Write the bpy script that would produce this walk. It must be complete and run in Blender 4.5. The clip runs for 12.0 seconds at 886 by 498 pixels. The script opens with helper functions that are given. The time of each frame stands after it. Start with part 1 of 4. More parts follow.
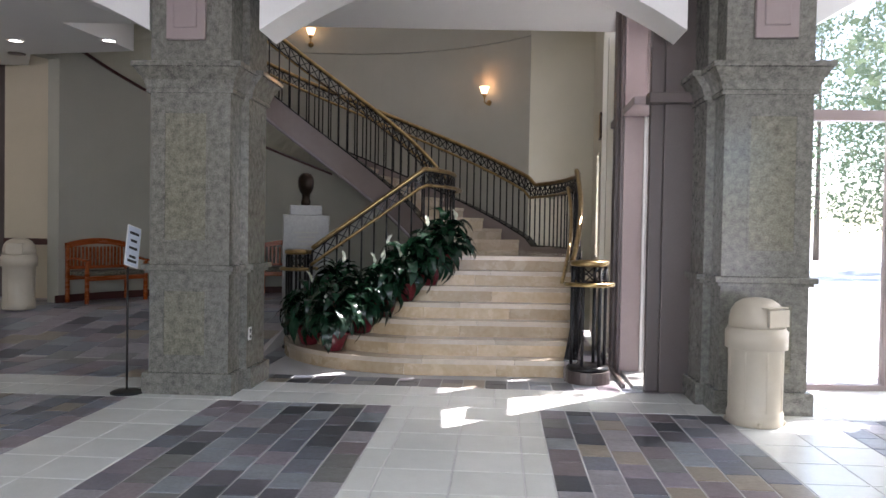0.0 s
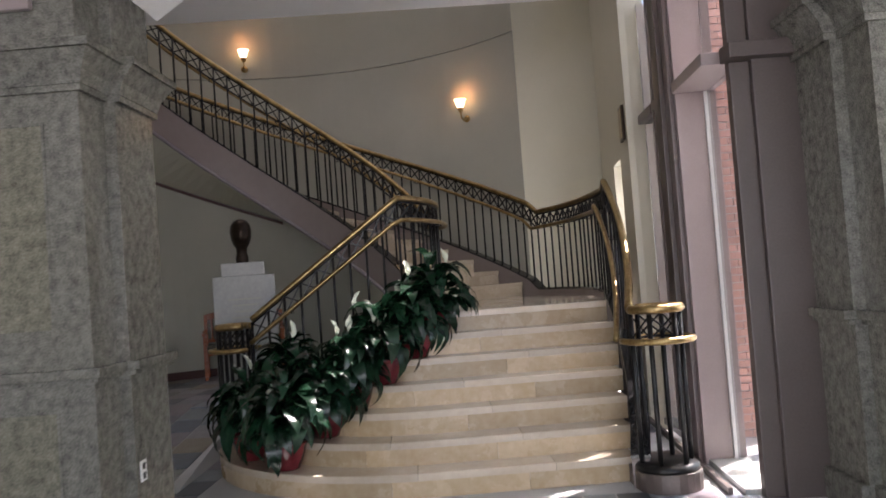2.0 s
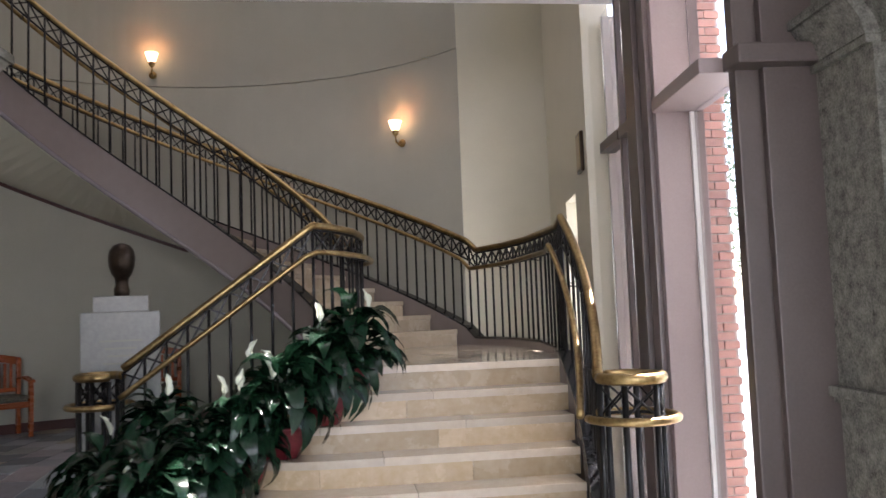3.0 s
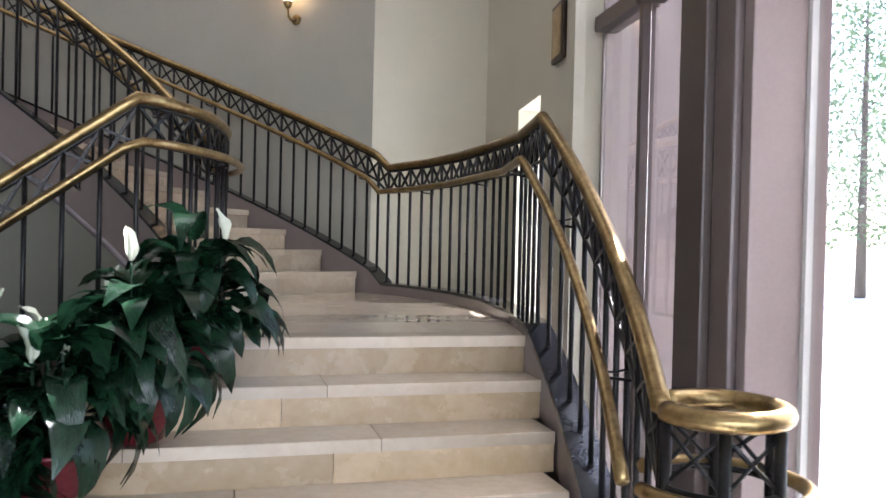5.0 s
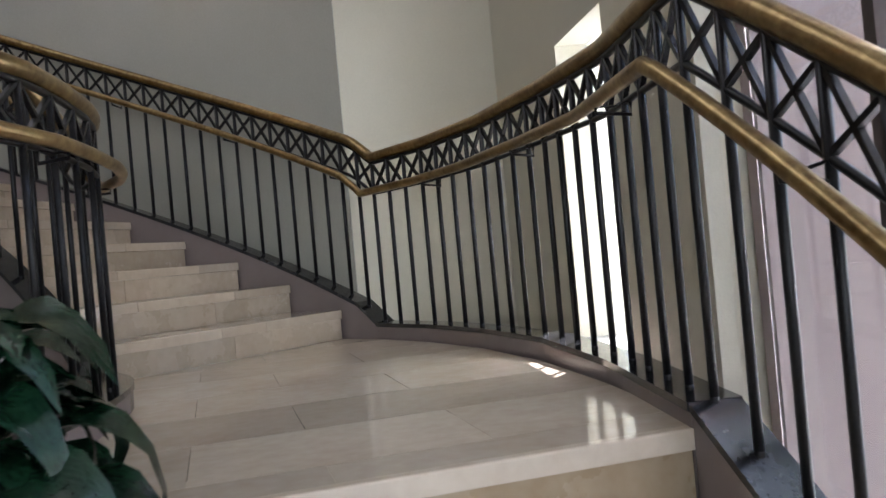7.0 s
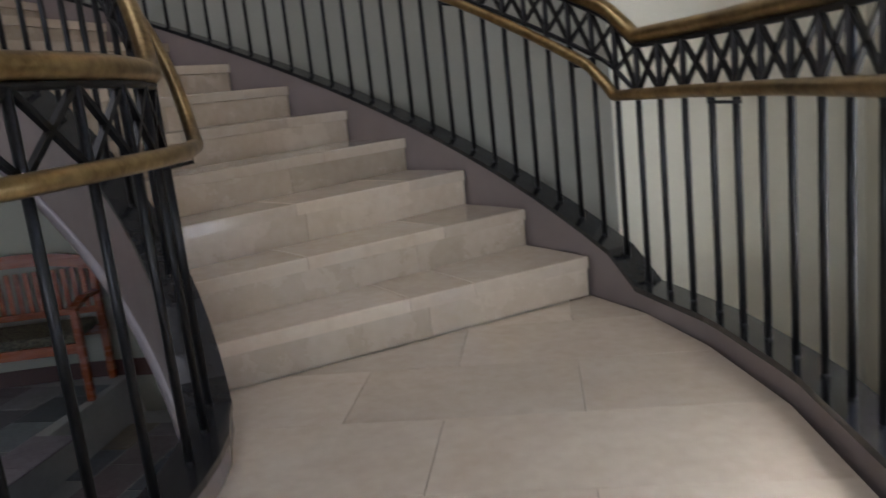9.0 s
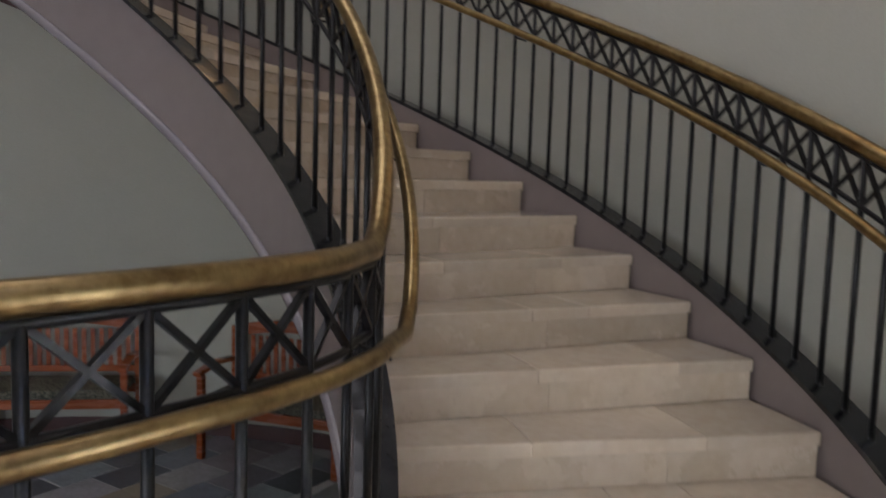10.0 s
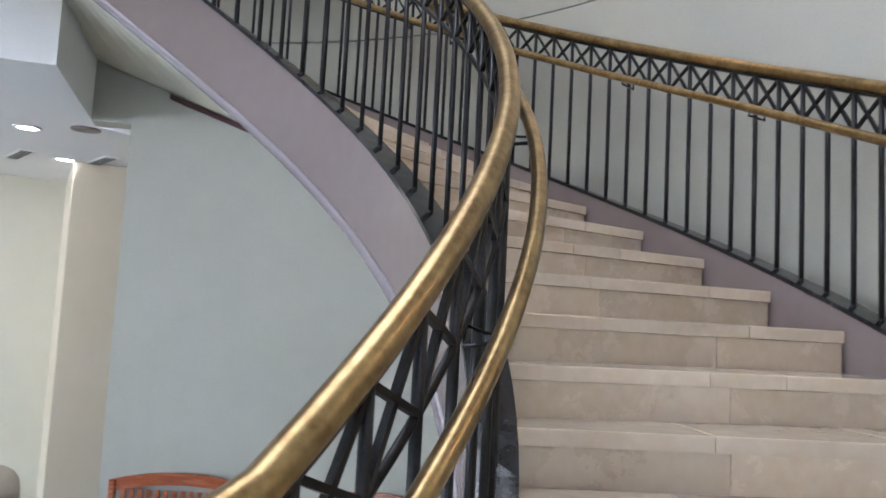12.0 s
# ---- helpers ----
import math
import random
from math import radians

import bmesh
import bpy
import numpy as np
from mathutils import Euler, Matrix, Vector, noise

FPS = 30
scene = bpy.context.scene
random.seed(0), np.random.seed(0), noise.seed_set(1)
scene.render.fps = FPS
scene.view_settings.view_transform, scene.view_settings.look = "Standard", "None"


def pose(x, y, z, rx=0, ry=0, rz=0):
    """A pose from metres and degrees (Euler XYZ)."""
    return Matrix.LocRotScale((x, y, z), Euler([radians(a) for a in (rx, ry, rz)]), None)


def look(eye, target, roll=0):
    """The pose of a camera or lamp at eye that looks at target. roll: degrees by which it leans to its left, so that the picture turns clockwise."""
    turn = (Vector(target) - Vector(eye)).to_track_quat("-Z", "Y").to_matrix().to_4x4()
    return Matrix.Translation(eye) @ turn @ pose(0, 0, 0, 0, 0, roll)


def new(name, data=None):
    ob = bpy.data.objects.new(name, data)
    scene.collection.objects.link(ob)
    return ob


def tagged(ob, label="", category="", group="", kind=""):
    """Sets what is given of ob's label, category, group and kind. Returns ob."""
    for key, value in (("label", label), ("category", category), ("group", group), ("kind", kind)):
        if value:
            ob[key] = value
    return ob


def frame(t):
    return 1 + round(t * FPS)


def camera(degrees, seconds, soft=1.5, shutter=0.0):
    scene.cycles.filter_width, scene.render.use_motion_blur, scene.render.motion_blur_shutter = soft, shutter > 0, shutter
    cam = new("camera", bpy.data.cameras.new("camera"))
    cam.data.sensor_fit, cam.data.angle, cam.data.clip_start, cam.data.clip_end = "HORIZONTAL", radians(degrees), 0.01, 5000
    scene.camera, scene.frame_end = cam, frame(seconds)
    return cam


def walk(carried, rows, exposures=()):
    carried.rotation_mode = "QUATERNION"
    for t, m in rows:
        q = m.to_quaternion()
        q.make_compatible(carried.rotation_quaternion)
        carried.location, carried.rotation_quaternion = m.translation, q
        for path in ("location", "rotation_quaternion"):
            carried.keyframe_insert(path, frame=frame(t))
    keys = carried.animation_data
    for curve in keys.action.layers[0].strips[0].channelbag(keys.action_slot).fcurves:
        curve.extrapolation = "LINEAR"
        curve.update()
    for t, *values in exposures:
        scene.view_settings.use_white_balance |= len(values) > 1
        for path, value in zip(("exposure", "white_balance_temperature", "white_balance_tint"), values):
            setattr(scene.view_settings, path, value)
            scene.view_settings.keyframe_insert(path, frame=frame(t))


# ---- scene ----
cam = camera(57.7, 12.0, shutter=0.3)
ROWS = [
    (0.0, -0.000, -0.000, 1.496, 0.00, -1.37, -0.98),
    (0.5, -0.098, 0.573, 1.483, 0.54, -1.86, -0.53),
    (1.0, -0.130, 1.236, 1.489, 0.42, -1.70, 1.25),
    (1.5, -0.145, 1.970, 1.499, -0.22, -0.44, 3.19),
    (2.0, -0.104, 2.658, 1.498, -1.84, 2.00, 4.23),
    (2.5, -0.057, 3.293, 1.531, -4.09, 4.44, 3.93),
    (4.5, 0.125, 5.531, 1.635, -13.77, 1.85, -2.42),
    (5.0, 0.149, 6.090, 1.631, -15.14, -0.58, -1.37),
    (5.5, 0.179, 6.627, 1.630, -16.16, -2.14, 0.80),
    (6.0, 0.259, 7.138, 1.625, -16.07, -1.18, 3.33),
    (6.5, 0.359, 7.616, 1.616, -16.36, 0.90, 5.02),
    (8.5, 0.998, 9.138, 1.959, -4.43, -8.50, 5.81),
    (9.0, 1.059, 9.448, 2.123, 6.48, -11.57, 6.12),
    (9.5, 1.168, 9.713, 2.264, 18.61, -10.18, 3.70),
    (10.0, 1.146, 9.944, 2.432, 29.65, -5.59, -1.72),
    (10.5, 1.161, 10.229, 2.499, 39.01, 0.09, -6.43),
    (11.0, 1.109, 10.611, 2.547, 47.50, 3.26, -9.02),
    (11.5, 1.046, 11.019, 2.521, 54.56, 5.24, -6.72),
    (12.0, 0.969, 11.384, 2.491, 62.25, 5.39, -2.97),
]
walk(cam, [(t, pose(x, y, z, 90 + pitch, roll, yaw)) for t, x, y, z, yaw, pitch, roll in ROWS],
     exposures=[(0, 1.93, 6250, 20), (1.5, 1.85, 6450, 21), (2.5, 2.12, 6450, 21), (4.5, 2.7, 5950, 19), (5.5, 2.52, 6050, 17),
                (8.5, 2.32, 5740, 16), (10, 2.45, 6100, 18), (10.5, 3.05, 5850, 17), (11, 3.5, 5760, 14), (12, 3.8, 5480, 14)])

# ---- world and sun ----
world = bpy.data.worlds.new("world")
scene.world = world
world.use_nodes = True
SUN = Vector((0.46, 0.39, 0.80)).normalized()
wn = world.node_tree
sky = wn.nodes.new("ShaderNodeTexSky")
sky.sky_type = "NISHITA"
sky.sun_disc = False
sky.sun_elevation = math.asin(SUN.z)
sky.sun_rotation = math.atan2(SUN.x, SUN.y)
wn.links.new(sky.outputs[0], wn.nodes["Background"].inputs[0])
wn.nodes["Background"].inputs[1].default_value = 0.15
sun = new("sun", bpy.data.lights.new("sun", "SUN"))
sun.data.energy = 5.0
sun.data.angle = radians(0.5)
sun.data.color = (1.0, 0.95, 0.88)
sun.matrix_world = look(SUN * 50, (0, 0, 0))


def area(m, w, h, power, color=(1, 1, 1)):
    ob = new("fill_light", bpy.data.lights.new("fill_light", "AREA"))
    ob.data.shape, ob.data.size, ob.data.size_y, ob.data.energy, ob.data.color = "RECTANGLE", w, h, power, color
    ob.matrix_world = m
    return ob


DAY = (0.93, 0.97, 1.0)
# Added panels standing in for daylight: front windows behind the start, entrance, tall window.
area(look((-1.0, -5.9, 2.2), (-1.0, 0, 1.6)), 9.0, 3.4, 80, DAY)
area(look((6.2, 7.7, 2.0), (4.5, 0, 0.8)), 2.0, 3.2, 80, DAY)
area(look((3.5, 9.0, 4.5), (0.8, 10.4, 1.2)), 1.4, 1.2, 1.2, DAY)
# Added panel outside the slot window, aimed to brighten the cream corner wall.
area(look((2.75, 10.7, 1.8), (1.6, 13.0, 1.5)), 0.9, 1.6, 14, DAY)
# Added fill under the high stairwell ceiling; no window or lamp hangs here.
area(look((-1.5, 11.5, 7.3), (-1.5, 11.5, 0)), 3.0, 3.0, 11, (1.0, 0.98, 0.95))
# Added warm fill below the left lobby ceiling, not a window.
area(look((-7.6, 9.9, 3.9), (-7.6, 9.9, 0)), 2.0, 1.6, 1.3, (1.0, 0.88, 0.7))


# ---- materials ----
def material(name, color, color2=None, rough=0.5, metal=0.0, scale=4.0, fine=60.0, bump=0.0, bump_scale=None, spread=0.0,
             spec=None, detail=6.0, low=0.35, high=0.65, coat=0.0, grime=0.0, stretch=None, swing=1.0):
    m = bpy.data.materials.new(name)
    m.use_nodes = True
    nt = m.node_tree
    b = nt.nodes["Principled BSDF"]
    b.inputs["Metallic"].default_value = metal
    b.inputs["Coat Weight"].default_value = coat
    if spec is not None:
        b.inputs["Specular IOR Level"].default_value = spec
    tc = nt.nodes.new("ShaderNodeTexCoord")
    vec = tc.outputs["Object"]
    if spread:
        info = nt.nodes.new("ShaderNodeObjectInfo")
        off = nt.nodes.new("ShaderNodeVectorMath")
        off.operation = "SCALE"
        comb = nt.nodes.new("ShaderNodeCombineXYZ")
        for i in range(3):
            nt.links.new(info.outputs["Random"], comb.inputs[i])
        nt.links.new(comb.outputs[0], off.inputs[0])
        off.inputs["Scale"].default_value = 37.0
        add = nt.nodes.new("ShaderNodeVectorMath")
        nt.links.new(vec, add.inputs[0])
        nt.links.new(off.outputs[0], add.inputs[1])
        vec = add.outputs[0]
    if stretch:
        mp = nt.nodes.new("ShaderNodeMapping")
        mp.inputs["Scale"].default_value = stretch
        nt.links.new(vec, mp.inputs[0])
        vec = mp.outputs[0]
    n1 = nt.nodes.new("ShaderNodeTexNoise")
    n1.inputs["Scale"].default_value = scale
    n1.inputs["Detail"].default_value = detail
    n1.inputs["Roughness"].default_value = 0.65
    nt.links.new(vec, n1.inputs["Vector"])
    n2 = nt.nodes.new("ShaderNodeTexNoise")
    n2.inputs["Scale"].default_value = fine
    n2.inputs["Detail"].default_value = 4.0
    nt.links.new(vec, n2.inputs["Vector"])
    mixn = nt.nodes.new("ShaderNodeMath")
    mixn.operation = "MULTIPLY_ADD"
    nt.links.new(n2.outputs["Fac"], mixn.inputs[0])
    mixn.inputs[1].default_value = 0.4
    sc = nt.nodes.new("ShaderNodeMath")
    sc.operation = "MULTIPLY"
    sc.inputs[1].default_value = 0.6
    nt.links.new(n1.outputs["Fac"], sc.inputs[0])
    nt.links.new(sc.outputs[0], mixn.inputs[2])
    ramp = nt.nodes.new("ShaderNodeValToRGB")
    ramp.color_ramp.elements[0].position, ramp.color_ramp.elements[1].position = low, high
    ramp.color_ramp.elements[0].color = (*color, 1)
    ramp.color_ramp.elements[1].color = (*(color2 or color), 1)
    nt.links.new(mixn.outputs[0], ramp.inputs[0])
    out = ramp.outputs[0]
    if spread:
        hsv = nt.nodes.new("ShaderNodeHueSaturation")
        mr = nt.nodes.new("ShaderNodeMapRange")
        nt.links.new(info.outputs["Random"], mr.inputs[0])
        mr.inputs[3].default_value, mr.inputs[4].default_value = 1 - spread, 1 + spread
        nt.links.new(mr.outputs[0], hsv.inputs["Value"])
        nt.links.new(out, hsv.inputs["Color"])
        out = hsv.outputs[0]
    nt.links.new(out, b.inputs["Base Color"])
    rr = nt.nodes.new("ShaderNodeMapRange")
    nt.links.new(n1.outputs["Fac"], rr.inputs[0])
    rr.inputs[3].default_value, rr.inputs[4].default_value = max(0.02, rough - 0.08 * swing), min(1, rough + 0.1 * swing)
    nt.links.new(rr.outputs[0], b.inputs["Roughness"])
    if bump:
        bp = nt.nodes.new("ShaderNodeBump")
        bp.inputs["Strength"].default_value = bump
        bp.inputs["Distance"].default_value = 0.004
        if bump_scale:
            n3 = nt.nodes.new("ShaderNodeTexNoise")
            n3.inputs["Scale"].default_value = bump_scale
            nt.links.new(vec, n3.inputs["Vector"])
            nt.links.new(n3.outputs["Fac"], bp.inputs["Height"])
        else:
            nt.links.new(mixn.outputs[0], bp.inputs["Height"])
        nt.links.new(bp.outputs[0], b.inputs["Normal"])
    return m


def slate_material():
    """Slate with one of several hues from piece to piece."""
    m = material("slate", (0.62, 0.60, 0.58), (1.0, 1.0, 1.0), rough=0.34, scale=7, fine=40, bump=0.5, spread=0.25)
    nt = m.node_tree
    b = nt.nodes["Principled BSDF"]
    src = b.inputs["Base Color"].links[0].from_socket
    info = nt.nodes.new("ShaderNodeObjectInfo")
    geo = nt.nodes.new("ShaderNodeNewGeometry")
    add = nt.nodes.new("ShaderNodeMath")
    nt.links.new(info.outputs["Random"], add.inputs[0])
    nt.links.new(geo.outputs["Random Per Island"], add.inputs[1])
    fr = nt.nodes.new("ShaderNodeMath")
    fr.operation = "FRACT"
    nt.links.new(add.outputs[0], fr.inputs[0])
    r = nt.nodes.new("ShaderNodeValToRGB")
    r.color_ramp.interpolation = "CONSTANT"
    cols = [(0.22, 0.245, 0.30), (0.30, 0.27, 0.315), (0.16, 0.185, 0.23), (0.35, 0.345, 0.375), (0.26, 0.295, 0.33),
            (0.31, 0.27, 0.215), (0.20, 0.195, 0.23), (0.10, 0.112, 0.135), (0.28, 0.24, 0.265), (0.24, 0.25, 0.245)]
    e = r.color_ramp.elements
    e[0].color = (*cols[0], 1)
    e[1].position = 0.1
    e[1].color = (*cols[1], 1)
    for i, c in enumerate(cols[2:], 2):
        n = e.new(i / len(cols))
        n.color = (*c, 1)
    nt.links.new(fr.outputs[0], r.inputs[0])
    mx = nt.nodes.new("ShaderNodeMix")
    mx.data_type, mx.blend_type = "RGBA", "MULTIPLY"
    mx.inputs[0].default_value = 1.0
    nt.links.new(r.outputs[0], mx.inputs[6])
    nt.links.new(src, mx.inputs[7])
    nt.links.new(mx.outputs[2], b.inputs["Base Color"])
    return m


def glass_material():
    m = bpy.data.materials.new("glass")
    m.use_nodes = True
    b = m.node_tree.nodes["Principled BSDF"]
    b.inputs["Base Color"].default_value = (0.93, 0.97, 0.97, 1)
    b.inputs["Roughness"].default_value = 0.0
    b.inputs["Transmission Weight"].default_value = 1.0
    b.inputs["IOR"].default_value = 1.45
    return m


def glow_material(name, color, strength):
    m = bpy.data.materials.new(name)
    m.use_nodes = True
    b = m.node_tree.nodes["Principled BSDF"]
    b.inputs["Base Color"].default_value = (*color, 1)
    b.inputs["Emission Color"].default_value = (*color, 1)
    b.inputs["Emission Strength"].default_value = strength
    return m


PLASTER = material("plaster_cream", (0.58, 0.55, 0.44), (0.635, 0.60, 0.485), rough=0.75, scale=1.2, fine=90, bump=0.12, bump_scale=160)
CEILING = material("ceiling_paint", (0.80, 0.79, 0.77), (0.84, 0.83, 0.81), rough=0.8, scale=0.8, fine=50)
# Cream plaster with the warm lamplight mixed into its colour.
PLASTER_WARM_LIT = material("plaster_warm_lit", (0.56, 0.49, 0.36), (0.62, 0.54, 0.41), rough=0.75, scale=1.2, fine=90, bump=0.12, bump_scale=160)
ENAMEL = material("black_enamel", (0.014, 0.014, 0.016), (0.022, 0.022, 0.024), rough=0.14, scale=6, swing=0.4)
RISER = material("golden_limestone", (0.46, 0.33, 0.19), (0.60, 0.48, 0.33), rough=0.26, scale=2.6, fine=20, bump=0.04, spread=0.17, low=0.3, high=0.7)
RISER_PALE = material("buff_limestone", (0.49, 0.395, 0.285), (0.61, 0.525, 0.42), rough=0.26, scale=2.6, fine=20, bump=0.04, spread=0.14, low=0.3, high=0.7)
GREY_PAINT = material("plaster_grey", (0.375, 0.368, 0.31), (0.425, 0.415, 0.35), rough=0.75, scale=1.2, fine=90, bump=0.1, bump_scale=160)
GRANITE = material("granite", (0.07, 0.069, 0.058), (0.29, 0.28, 0.24), rough=0.12, scale=17, fine=90, bump=0.03, low=0.33, high=0.66, detail=10)
GRANITE_PANEL = material("granite_panel", (0.085, 0.082, 0.058), (0.30, 0.285, 0.22), rough=0.12, scale=15, fine=90, bump=0.03, low=0.33, high=0.66, detail=10)
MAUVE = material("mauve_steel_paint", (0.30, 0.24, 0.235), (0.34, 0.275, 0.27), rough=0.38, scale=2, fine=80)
STRINGER = material("stringer_enamel", (0.20, 0.162, 0.15), (0.22, 0.178, 0.168), rough=0.24, scale=0.8, fine=12, detail=1, swing=0.15)
BEAD = material("bead_enamel", (0.20, 0.175, 0.185), (0.23, 0.20, 0.21), rough=0.16, scale=2, swing=0.3)
MAUVE_MID = material("mauve_mid_tone", (0.165, 0.128, 0.122), (0.195, 0.152, 0.145), rough=0.34, scale=2, fine=60)
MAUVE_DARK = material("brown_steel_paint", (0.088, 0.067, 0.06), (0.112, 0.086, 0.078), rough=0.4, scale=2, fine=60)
STONE = material("limestone", (0.53, 0.43, 0.325), (0.66, 0.575, 0.465), rough=0.10, scale=2.6, fine=22, bump=0.015, spread=0.15, low=0.3, high=0.7)
SLATE = slate_material()
TILE = material("white_tile", (0.71, 0.735, 0.70), (0.79, 0.81, 0.78), rough=0.22, scale=3, fine=70, spread=0.04)
GROUT = material("grout", (0.52, 0.52, 0.52), (0.60, 0.60, 0.60), rough=0.85, scale=20, fine=200)
IRON = material("wrought_iron", (0.012, 0.012, 0.013), (0.028, 0.027, 0.027), rough=0.33, metal=0.6, scale=20, fine=150)
BRASS = material("aged_brass", (0.21, 0.135, 0.06), (0.46, 0.335, 0.155), rough=0.33, metal=1.0, scale=9, fine=45, low=0.34, high=0.62, swing=0.5)
POT = material("burgundy_glaze", (0.11, 0.012, 0.018), (0.17, 0.02, 0.028), rough=0.15, scale=5, fine=40, coat=0.3)
LEAF = material("lily_leaf", (0.004, 0.018, 0.010), (0.015, 0.05, 0.024), rough=0.2, scale=9, fine=70, bump=0.5, bump_scale=55, stretch=(1, 3, 1), spread=0.4)
FLOWER = material("lily_flower", (0.75, 0.78, 0.62), (0.85, 0.86, 0.75), rough=0.5, scale=10)
SOIL = material("potting_soil", (0.02, 0.015, 0.01), (0.05, 0.035, 0.025), rough=0.95, scale=30, bump=0.8)
WOOD = material("cherry_wood", (0.20, 0.035, 0.008), (0.38, 0.10, 0.024), rough=0.26, scale=3, fine=50, stretch=(1, 1, 8), spread=0.1)
FABRIC = material("woven_fabric", (0.02, 0.02, 0.015), (0.20, 0.18, 0.13), rough=0.9, scale=60, fine=220, low=0.45, high=0.55)
BEIGE = material("beige_plastic", (0.50, 0.44, 0.34), (0.56, 0.50, 0.40), rough=0.42, scale=6, fine=300, bump=0.08)
BRONZE = material("dark_bronze", (0.025, 0.017, 0.012), (0.06, 0.04, 0.028), rough=0.35, metal=0.8, scale=12, fine=60)
MARBLE = material("pale_marble", (0.30, 0.30, 0.29), (0.41, 0.41, 0.39), rough=0.35, scale=3, fine=30)
BLACK = material("black_paint", (0.012, 0.012, 0.012), (0.02, 0.02, 0.02), rough=0.45, scale=10)
BASE = material("dark_baseboard", (0.05, 0.015, 0.012), (0.08, 0.025, 0.02), rough=0.5, scale=6)
BRICK = material("red_brick", (0.42, 0.19, 0.15), (0.52, 0.28, 0.22), rough=0.85, scale=12, fine=90, bump=0.5, spread=0.2)
MORTAR = material("mortar", (0.45, 0.42, 0.38), (0.55, 0.52, 0.48), rough=0.9, scale=30)
ASPHALT = material("pale_paving", (0.58, 0.56, 0.53), (0.66, 0.64, 0.61), rough=0.9, scale=1, fine=40)
BARK = material("bark", (0.06, 0.045, 0.035), (0.14, 0.11, 0.085), rough=0.9, scale=10, bump=0.8)
FOLIAGE = material("tree_foliage", (0.075, 0.115, 0.055), (0.13, 0.185, 0.10), rough=0.6, scale=3, fine=20)

def let_light_through(m, share):
    """Thin leaves pass part of the light that falls on their far side."""
    nt = m.node_tree
    b = nt.nodes["Principled BSDF"]
    tr, mx = nt.nodes.new("ShaderNodeBsdfTranslucent"), nt.nodes.new("ShaderNodeMixShader")
    nt.links.new(b.inputs["Base Color"].links[0].from_socket, tr.inputs["Color"])
    mx.inputs[0].default_value = share
    nt.links.new(b.outputs[0], mx.inputs[1])
    nt.links.new(tr.outputs[0], mx.inputs[2])
    nt.links.new(mx.outputs[0], nt.nodes["Material Output"].inputs[0])


let_light_through(FOLIAGE, 0.3)
let_light_through(LEAF, 0.15)
GLASS = glass_material()
WHITE = material("white_plastic", (0.78, 0.78, 0.76), (0.82, 0.82, 0.80), rough=0.35, scale=10)
PRINT = material("printed_card", (0.5, 0.56, 0.66), (0.62, 0.67, 0.74), rough=0.4, scale=12)
SHADE = glow_material("lit_glass_shade", (1.0, 0.66, 0.34), 1.5)
DOWN = glow_material("downlight_lens", (1.0, 0.93, 0.82), 2.3)


# ---- shaping helpers ----
def mesh_from(name, verts, faces, mat, smooth=False):
    me = bpy.data.meshes.new(name)
    me.from_pydata([tuple(v) for v in verts], [], faces)
    me.materials.append(mat)
    bm = bmesh.new()
    bm.from_mesh(me)
    bmesh.ops.recalc_face_normals(bm, faces=bm.faces)
    bm.to_mesh(me)
    bm.free()
    if smooth:
        for p in me.polygons:
            p.use_smooth = True
    return me


def part(name, me, parent=None, label="", m=None, kind=""):
    ob = new(name, me)
    ob.parent = parent
    if m is not None:
        ob.matrix_basis = m
    return tagged(ob, label, kind=kind)


def thing(name, label, category, at=(0, 0, 0), group="", turn=0):
    ob = new(name)
    ob.matrix_basis = pose(*at, 0, 0, turn)
    return tagged(ob, label, category, group)


def structure(name, me, label="", m=None):
    ob = new(name, me)
    if m is not None:
        ob.matrix_basis = m
    return tagged(ob, label, kind="structure")


def box(name, x0, x1, y0, y1, z0, z1, mat, bevel=0.0):
    v = [(x, y, z) for z in (z0, z1) for x, y in ((x0, y0), (x1, y0), (x1, y1), (x0, y1))]
    f = [(0, 3, 2, 1), (4, 5, 6, 7), (0, 1, 5, 4), (1, 2, 6, 5), (2, 3, 7, 6), (3, 0, 4, 7)]
    me = mesh_from(name, v, f, mat)
    if bevel:
        bm = bmesh.new()
        bm.from_mesh(me)
        bmesh.ops.bevel(bm, geom=bm.edges[:], offset=bevel, segments=2, affect="EDGES", profile=0.6)
        bm.to_mesh(me)
        bm.free()
    return me


def prism(name, poly, z0, z1, mat, bevel=0.0):
    n = len(poly)
    v = [(x, y, z0) for x, y in poly] + [(x, y, z1) for x, y in poly]
    f = [tuple(range(n))[::-1], tuple(range(n, 2 * n))] + [(i, (i + 1) % n, n + (i + 1) % n, n + i) for i in range(n)]
    me = mesh_from(name, v, f, mat)
    if bevel:
        bm = bmesh.new()
        bm.from_mesh(me)
        top = [e for e in bm.edges if all(abs(w.co.z - z1) < 1e-5 for w in e.verts)]
        bmesh.ops.bevel(bm, geom=top, offset=bevel, segments=2, affect="EDGES", profile=0.6)
        bm.to_mesh(me)
        bm.free()
    return me


